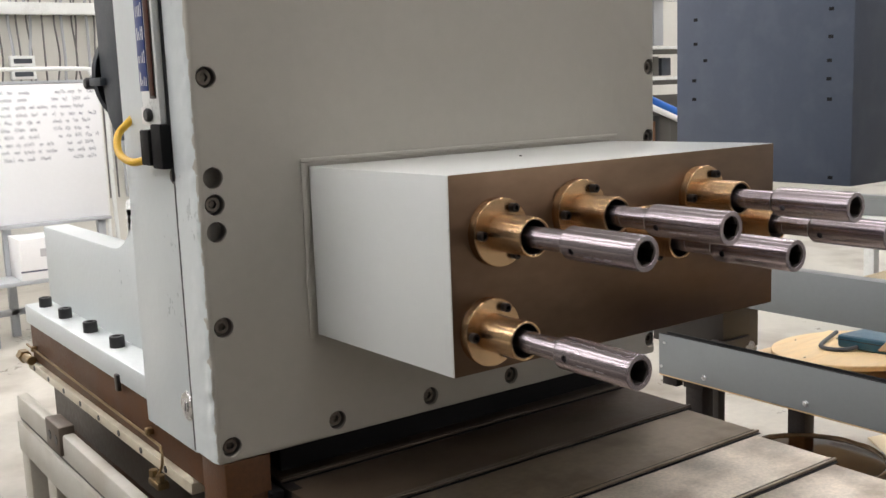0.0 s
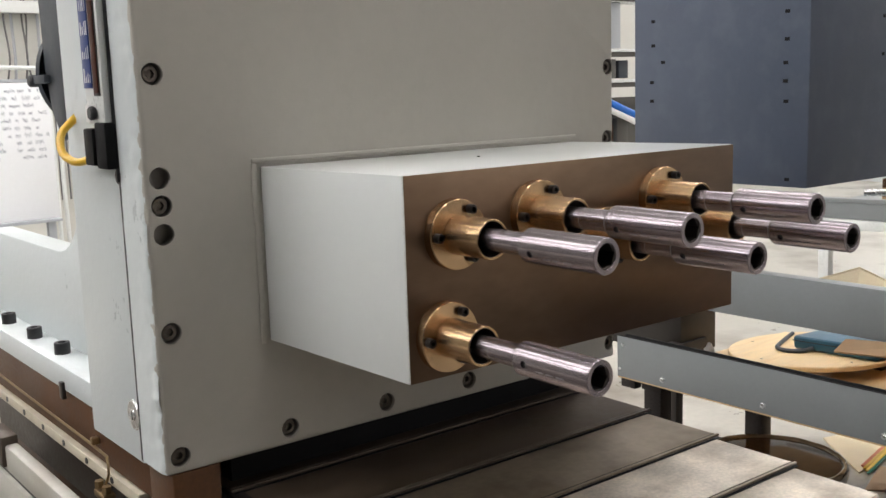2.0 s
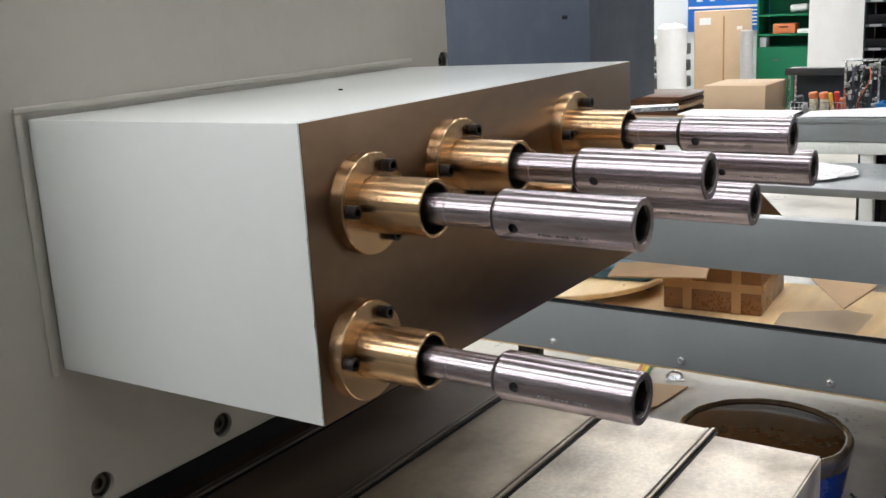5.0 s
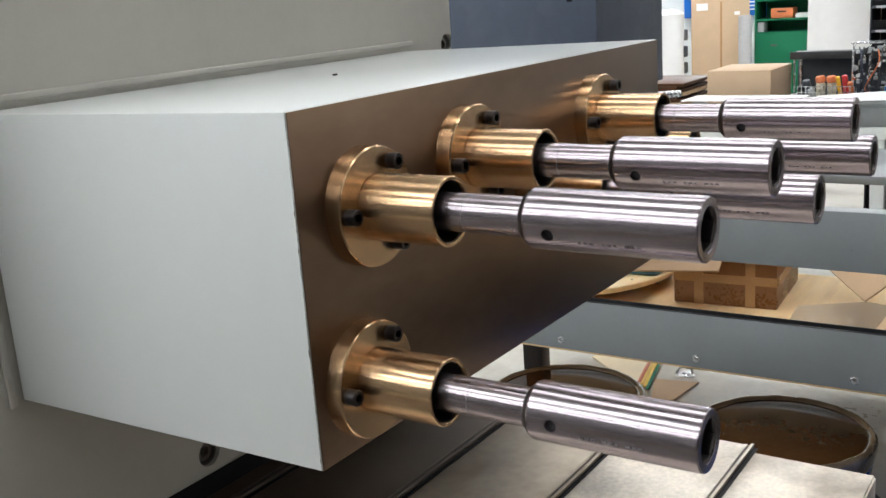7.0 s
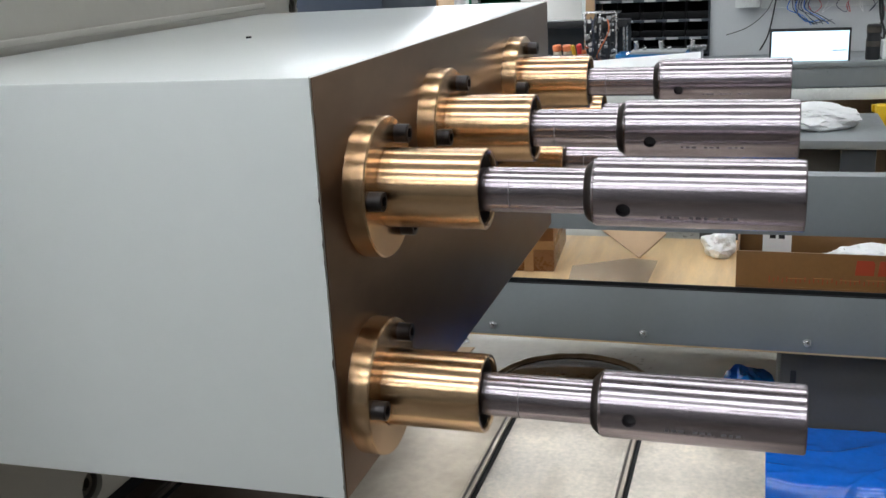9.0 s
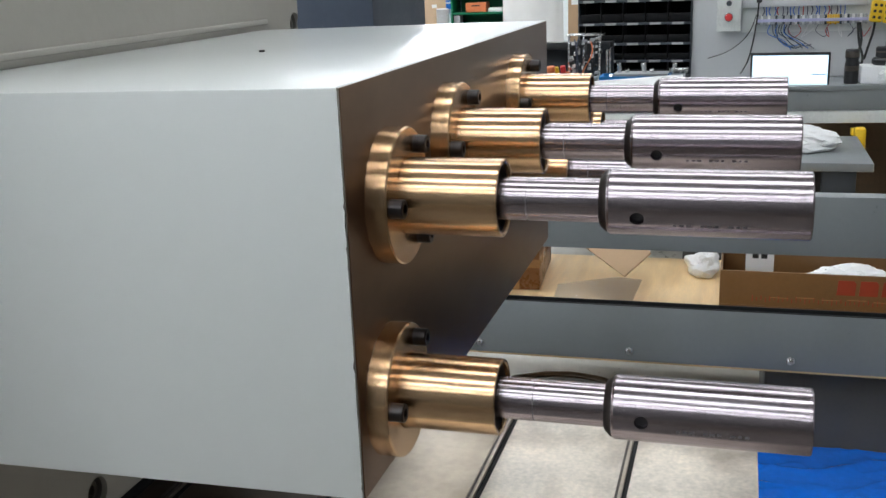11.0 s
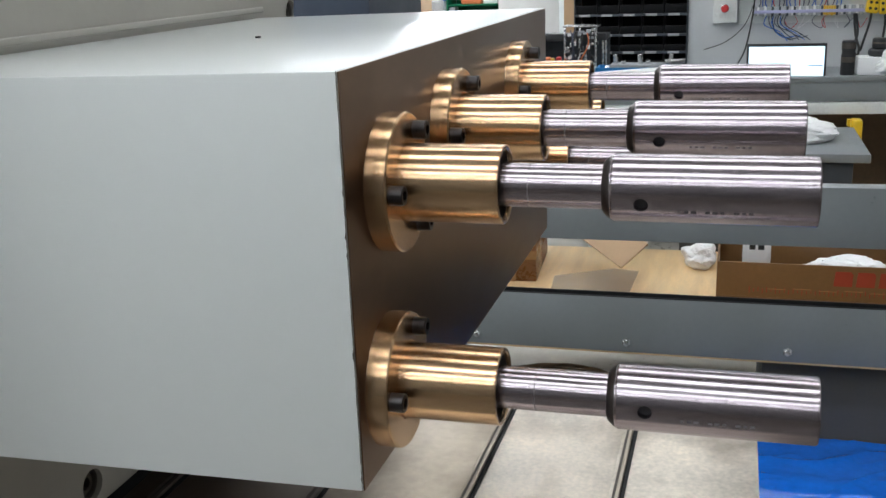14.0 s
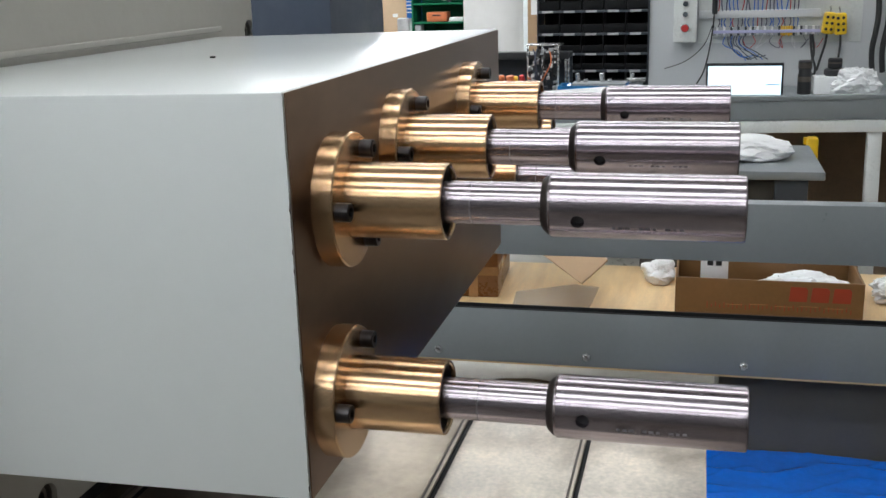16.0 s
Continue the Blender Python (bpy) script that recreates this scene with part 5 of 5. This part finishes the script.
sheet("paper_sheet", [(5.021, 1.8, bench_edge(1.8) + 0.003), (5.248, 1.8, bench_edge(1.8) + 0.003), (5.248, 2.35, bench_edge(2.35) + 0.012), (5.021, 2.35, bench_edge(2.35) + 0.012)], 0.004, PAPER, "white paper sheet spread on the workbench", "paper")
carton("low_carton", (5.518, 2.165, bench_top(2.16)), (0.38, 0.32, 0.185), CARD_LIGHT, "low tan cardboard carton on the workbench", 0)
tubes = thing("metal_tube", (5.093, 2.62, bench_edge(2.6) + 0.019), "bare metal tube lying on the workbench edge", "tube")
part("tube", C(0.018, (0.0, 0.25, 0.0), (0.25, -0.15, 0.0), 16, 0.002), CHROME, tubes)
flat = thing("flat_boards", (5.663, 2.75, bench_top(2.75)), "stack of flat dark boards on the workbench", "boards")
for k in range(7):
    part("board", B(-0.2, 0.25, -0.25 + 0.02 * (k % 3), 0.22, 0.002 + 0.017 * k, 0.018 + 0.017 * k, 0.001), CARD if k in (0, 3) else RUST, flat)


# ---------------------------------------------------------------- far end of the hall
big = carton("tall_carton", (12.414, 4.63, 0.0), (0.44, 0.66, 1.207), CARD_LIGHT, "tall tan cardboard carton standing on the floor", 19)
part("label", B(-0.2212, -0.2202, 0.14, 0.27, 1.05, 1.13), PAPER, big, "white shipping label")
part("label", B(-0.2212, -0.2202, -0.22, -0.16, 0.98, 1.02), PAPER, big, "white shipping label")
part("seam", B(-0.2212, -0.2202, -0.02, 0.0, 0.3, 1.14), TAPE, big)
brown2 = carton("brown_board", (7.941, 1.885, 0.0), (0.3, 0.29, 1.6), CARD, "tall tan cardboard panel behind the workbench", 0)
part("notice", B(-0.1512, -0.1502, 0.0, 0.12, 1.15, 1.30), PAPER, brown2, "white printed notice")
roll = thing("wrapped_roll", (10.529, 2.83, 0.0), "tall white roll wrapped in clear film", "roll")
bm = lathe([(0, 0.001), (0.27, 0.001), (0.29, 0.05), (0.305, 0.5), (0.30, 1.25), (0.28, 1.75), (0, 1.75)], seg=40)
bmesh.ops.subdivide_edges(bm, edges=bm.edges[:], cuts=2)
part("roll", crumple(bm, 0.012, 7.0), PAPER, roll)


def green_shelf():
    t = thing("green_shelf", (12.186, 3.51, 0.062), "green steel shelf unit holding small boxes", "shelf")
    part("back", B(0.40, 0.42, 0.0, 0.62, -0.062, 1.66, 0.002), GREEN, t)
    part("side", B(0.0, 0.399, -0.02, -0.0005, -0.062, 1.66, 0.002), GREEN, t)
    part("side", B(0.0, 0.399, 0.6205, 0.64, -0.062, 1.66, 0.002), GREEN, t)
    part("header", B(-0.01, -0.0005, 0.0, 0.62, 1.377, 1.66, 0.002), GREEN, t)
    part("lower_door", B(-0.01, -0.0005, 0.0, 0.62, -0.062, 0.69, 0.002), GREEN, t)
    part("door_mark", B(-0.013, -0.0105, 0.38, 0.45, 0.55, 0.57, 0.001), DARK_GREY, t)
    for z in (0.69, 0.835, 1.055, 1.38):
        part("shelf_board", B(0.0, 0.399, 0.0005, 0.6195, z, z + 0.02, 0.002), GREEN, t)
    return t


green_shelf()
case = thing("orange_case", (12.31, 3.85, 0.918), "small orange plastic case on the green shelf", "case")
part("shell", B(-0.1, 0.1, -0.125, 0.125, 0.0, 0.115, 0.012), ORANGE, case)
part("handle", B(-0.105, -0.1005, -0.05, 0.05, 0.07, 0.085, 0.001), BLACK, case)
case2 = thing("white_gun", (12.31, 3.74, 1.138), "white and grey tool lying on the green shelf", "tool")
part("shell", C(0.04, (0, -0.13, 0.07), (0, 0.06, 0.06), 14, 0.01), PAPER, case2)
part("grip", B(-0.02, 0.02, -0.05, -0.01, 0.0, 0.05, 0.004), FAN_GREY, case2)
case3 = thing("grey_case", (12.31, 3.62, 0.918), "grey and white small machine on the green shelf", "case")
part("shell", B(-0.1, 0.1, -0.09, 0.08, 0.0, 0.05, 0.01), PAPER, case3)
case4 = thing("pale_box", (12.29, 4.09, 0.773), "pale small box on the green shelf", "box")
part("shell", B(-0.09, 0.06, -0.045, 0.03, 0.0, 0.11, 0.004), PANEL_GREY, case4)

banner = tagged(part("banner", B(13.35, 13.42, 4.34, 5.42, 0.92, 1.575, 0.003), BLUE_PRINT), "blue printed wall banner with orange and white shapes", "banner")
part("orange_shape", prism([(4.60, 1.31), (4.90, 1.31), (4.94, 1.37), (4.90, 1.44), (4.62, 1.45)], "x", 13.342, 13.3455), YELLOW, banner)
part("white_shape", B(13.346, 13.3495, 4.36, 4.87, 1.47, 1.54), PAPER, banner)
part("white_shape", B(13.346, 13.3495, 4.36, 4.60, 1.38, 1.44), PAPER, banner)
part("print_bar", B(13.346, 13.3495, 4.98, 5.35, 1.405, 1.455), PAPER, banner)
part("print_bar", B(13.346, 13.3495, 5.22, 5.30, 1.305, 1.335), PAPER, banner)
part("print_bar", B(13.346, 13.3495, 5.06, 5.12, 1.305, 1.335), PAPER, banner)
part("pale_band", B(13.346, 13.3495, 4.42, 5.41, 1.215, 1.245), PAPER, banner)
for k in range(5):
    part("print_bar", B(13.346, 13.3495, 4.42, 4.60 - 0.03 * (k % 2), 0.99 + 0.045 * k, 1.005 + 0.045 * k), PAPER, banner)
light_box = thing("light_panel", (13.398, 4.55, 2.32), "bright white lit panel on the far wall", "lamp")
part("frame", B(-0.05, 0.0, -0.58, 0.58, -0.34, 0.34, 0.004), WHITE_PAINT, light_box)
part("glow", B(-0.056, -0.0505, -0.55, 0.55, -0.31, 0.31), PANEL_GLOW, light_box, "lit white diffuser")
far_machine = thing("far_machine", (12.083, 5.36, 0.06), "dark machine rack with stacked black crates, far off", "machine")
for k in range(4):
    part("crate", B(0.02, 0.5, -0.27, 0.24, 0.03 + 0.2 * k, 0.16 + 0.2 * k, 0.01), DARK_GREY if k % 2 else BLACK, far_machine)
    part("rack_bar", B(-0.01, 0.015, -0.30, 0.27, 0.175 + 0.2 * k, 0.195 + 0.2 * k, 0.002), CHROME, far_machine)
random.seed(19)
for k in range(12):
    y, z = random.uniform(-0.25, 0.2), 0.06 + 0.2 * (k % 4)
    part("fitting", B(0.0, 0.018, y, y + 0.05, z, z + random.uniform(0.03, 0.08), 0.003), random.choice((CHROME, PANEL_GREY, FAN_GREY)), far_machine)
for y in (-0.30, 0.27):
    part("post", B(-0.01, 0.02, y - 0.012, y + 0.012, -0.06, 0.88, 0.002), DARK_GREY, far_machine)
part("cap", B(0.05, 0.45, -0.25, 0.2, 0.80, 0.86, 0.02), PAPER, far_machine)
stool = thing("tan_crate", (11.979, 5.79, 0.05), "orange-brown crate on a dark wheeled base", "crate")
part("crate", B(0.0, 0.3, -0.13, 0.13, 0.46, 0.79, 0.01), TAN_CRATE, stool)
part("base", B(-0.02, 0.32, -0.15, 0.22, 0.10, 0.455, 0.006), BLACK, stool)
part("tag", B(-0.026, -0.0205, -0.10, 0.10, 0.33, 0.40, 0.002), YELLOW_HI, stool, "yellow tag")
for yk in (-0.12, 0.18):
    part("wheel", C(0.05, (0.0, yk, 0.0), (0.03, yk, 0.0), 16, 0.006), RUBBER, stool)
thin = thing("white_roll", (11.876, 4.165, 0.0), "thin white roll standing on end beside the green shelf", "roll")
part("roll", C(0.072, (0, 0, 0.06), (0, 0, 0.985), 24, 0.01), LABEL_GREY, thin, "dull white paper roll")
part("end_cap", C(0.07, (0, 0, 0.001), (0, 0, 0.059), 20, 0.005), BLACK, thin)
wrapped = thing("film_wrapped_stack", (11.90, 5.075, 0.0), "tall stack wrapped in cloudy white film", "roll")
bm = lathe([(0, 0.001), (0.16, 0.001), (0.175, 0.1), (0.17, 0.6), (0.175, 1.04), (0.1, 1.08), (0, 1.08)], seg=36)
bmesh.ops.subdivide_edges(bm, edges=bm.edges[:], cuts=1)
part("film", crumple(bm, 0.02, 8.0), PAPER, wrapped)
brace = thing("wall_brace", (13.294, 0.0, 0.07), "slanted grey steel roof braces at the far wall", "brace")
part("tube", C(0.04, (0, 7.4, 0.12), (0, 5.21, 2.52), 12), PANEL_GREY, brace)
part("tube", C(0.04, (0, 3.9, 1.32), (0, 5.19, 2.50), 12), PANEL_GREY, brace)
part("stay", C(0.03, (0, 5.2, 2.45), (0, 5.2, TOP), 12), PANEL_GREY, brace)


# ---------------------------------------------------------------- behind the column
def whiteboard():
    t = thing("whiteboard", (0.28, 6.815, 0.0), "white board with faint handwritten lines on a stand", "whiteboard")
    face = part("board", B(-0.9, 1.86, 0.0, 0.03, 0.72, 1.60, 0.003), BOARD, t)
    part("frame_top", B(-0.9, 1.86, -0.004, 0.034, 1.602, 1.622, 0.002), PANEL_GREY, t)
    part("tray", B(-0.9, 1.86, -0.05, 0.03, 0.70, 0.719, 0.002), PANEL_GREY, t)
    random.seed(8)
    bm = bmesh.new()
    for c, (xa, n) in enumerate(((1.05, 10), (1.60, 10))):
        for k in range(n):
            z, x = 1.545 - 0.047 * k, xa - 0.05 + random.choice((0.0, 0.0, 0.03)) + (0.0 if k < 7 else 0.08)
            end = x + random.uniform(0.36, 0.52) if c == 0 else x + random.uniform(0.16, 0.26)
            while x < end:
                w = random.uniform(0.025, 0.075)
                n2 = int(w / 0.0055)
                last = None
                for j in range(n2 + 1):
                    px = x + 0.0055 * j
                    pz = z + (0.016 if j % 2 else -0.008) * random.uniform(0.4, 1.3)
                    pair = (bm.verts.new((px, -0.0008, pz - 0.0033)), bm.verts.new((px + 0.001, -0.0008, pz + 0.0033)))
                    if last:
                        bm.faces.new((last[0], pair[0], pair[1], last[1]))
                    last = pair
                x += w + random.uniform(0.012, 0.03)
    tagged(part("handwriting", bm, PEN, face, "", 0), "lines of dark marker handwriting", kind="stuff")
    for x in (1.20, 1.80):
        part("leg", B(x - 0.025, x + 0.025, -0.02, 0.03, 0.0, 0.699, 0.003), PANEL_GREY, t)
    part("crossbar", B(-0.9, 1.8, -0.02, 0.02, 0.14, 0.18, 0.003), PANEL_GREY, t)
    return t


whiteboard()
shelfbox = carton("storage_box", (1.65, 6.66, 0.40), (0.34, 0.3, 0.26), PAPER, "white printed storage box on a low shelf", 0)
part("stripe", B(-0.172, 0.172, -0.1512, -0.1502, 0.05, 0.06), INK, shelfbox)
part("stripe", B(-0.05, 0.12, -0.1512, -0.1502, 0.14, 0.19), LABEL_GREY, shelfbox)
lowshelf = thing("low_shelf", (1.18, 6.505, 0.0), "grey low steel shelf under the whiteboard", "shelf")
part("board", B(-0.5, 1.0, 0.0, 0.28, 0.375, 0.399, 0.002), PANEL_GREY, lowshelf)
for x in (-0.45, 0.12, 0.95):
    part("leg", B(x - 0.02, x + 0.02, 0.02, 0.06, 0.0, 0.374, 0.002), PANEL_GREY, lowshelf)
stand = thing("parts_stand", (2.275, 6.40, 0.0), "white stand with stacked fittings", "stand")
part("post", B(-0.1, 0.1, -0.1, 0.1, 0.0, 0.60, 0.004), WHITE_PAINT, stand)
for k in range(4):
    part("fitting", C(0.06, (-0.14, 0, 0.63 + 0.055 * k), (0.05, 0, 0.63 + 0.055 * k), 14, 0.006), WHITE_PAINT, stand)


def wall_conduits():
    random.seed(5)
    for k in range(17):
        x = 1.94 + 0.076 * k
        t = thing("wall_conduit", (x, 9.28, 0.0), "thin conduit running up the wall", "conduit", "wall conduits")
        dark = k % 3 != 0
        bend = random.uniform(-0.025, 0.025)
        part("tube", pipe([(0, -0.03, 0.6), (0, -0.03, 1.5), (bend * 2, -0.03, 1.85), (bend, -0.03, 2.2), (bend * 3, -0.03, 2.45), (bend * 2, -0.03, 3.2)], 0.008 if dark else 0.013, 8), GREY_CABLE if dark else PANEL_GREY, t)
    b = thing("wall_beam", (2.62, 9.25, 2.225), "pale horizontal wall beam carrying conduits", "beam")
    part("beam", B(-2.5, 1.5, -0.08, 0.03, 0.0, 0.10, 0.005), WHITE_PAINT, b)
    c = thing("breaker_box", (2.27, 9.2, 1.68), "small pale breaker boxes with dark windows on the wall", "electrical box")
    for k in range(2):
        part("box", B(-0.10, 0.10, 0.0, 0.08, 0.11 * k, 0.09 + 0.11 * k, 0.005), WHITE_PAINT, c)
        part("slot", B(-0.075, 0.075, -0.002, 0.0, 0.025 + 0.11 * k, 0.065 + 0.11 * k), FAN_GREY, c)
    r = thing("pipe_rail", (1.93, 7.643, 0.018), "white bent pipe rail above the whiteboard", "rail")
    part("pipe", pipe([(-1.0, 0, 1.70), (0.3, 0, 1.70), (0.42, 0, 1.66), (0.46, 0, 1.55), (0.46, 0, 0.01)], 0.016, 12), WHITE_PAINT, r)
    part("pipe", pipe([(0.90, 0, 0.01), (0.56, 0, 0.01), (0.52, 0, 1.55), (0.58, 0, 1.66), (0.72, 0, 1.68), (1.2, 0, 1.68)], 0.016, 12), WHITE_PAINT, r)


wall_conduits()


def storage_rack():
    t = thing("storage_rack", (5.74, 5.16, 0.0), "white steel storage rack with stored goods", "rack")
    for x in (-0.35, 0.35):
        for y in (0.0, 0.5):
            part("post", B(x - 0.02, x + 0.02, y, y + 0.04, 0.0, 2.4, 0.002), WHITE_PAINT, t)
    part("back_panel", B(-0.35, 1.0, 0.552, 0.56, 0.0, 1.36), DARK_GREY, t)
    for z in (0.95, 1.48, 1.70, 2.1):
        part("shelf", B(-0.35, 0.75, -0.01, 0.55, z, z + 0.022, 0.002), WHITE_PAINT, t)
        part("shelf_beam", B(-0.33, 0.75, 0.0, 0.03, z - 0.035, z - 0.001, 0.002), DARK_GREY, t, "dark beam under a shelf")
    return t


storage_rack()
for k, (x, z, m, w, h) in enumerate(((5.61, 1.731, PAPER, 0.05, 0.28), (5.75, 1.731, PANEL_GREY, 0.05, 0.33), (5.69, 1.511, DARK_GREY, 0.06, 0.14), (5.83, 1.511, FAN_GREY, 0.05, 0.13), (5.67, 0.981, CARD_DARK, 0.05, 0.2), (5.82, 0.981, DARK_GREY, 0.06, 0.32), (5.73, 0.981, BLACK, 0.03, 0.24))):
    g = thing("stored_box", (x, 5.31, z), "small box stored on the white rack", "box", "stored boxes")
    part("body", B(-w, w, -0.1, 0.1, 0.0, h, 0.004), m, g)
lv = thing("blue_roll", (5.73, 5.18, 1.335), "blue and white packed roll leaning out of the rack", "roll")
part("roll", C(0.026, (-0.16, 0, 0.03), (0.2, 0, -0.10), 16, 0.004), BLUE_PRINT, lv)
part("white_roll", C(0.022, (-0.16, -0.01, -0.028), (0.2, -0.01, -0.155), 16, 0.004), PAPER, lv)
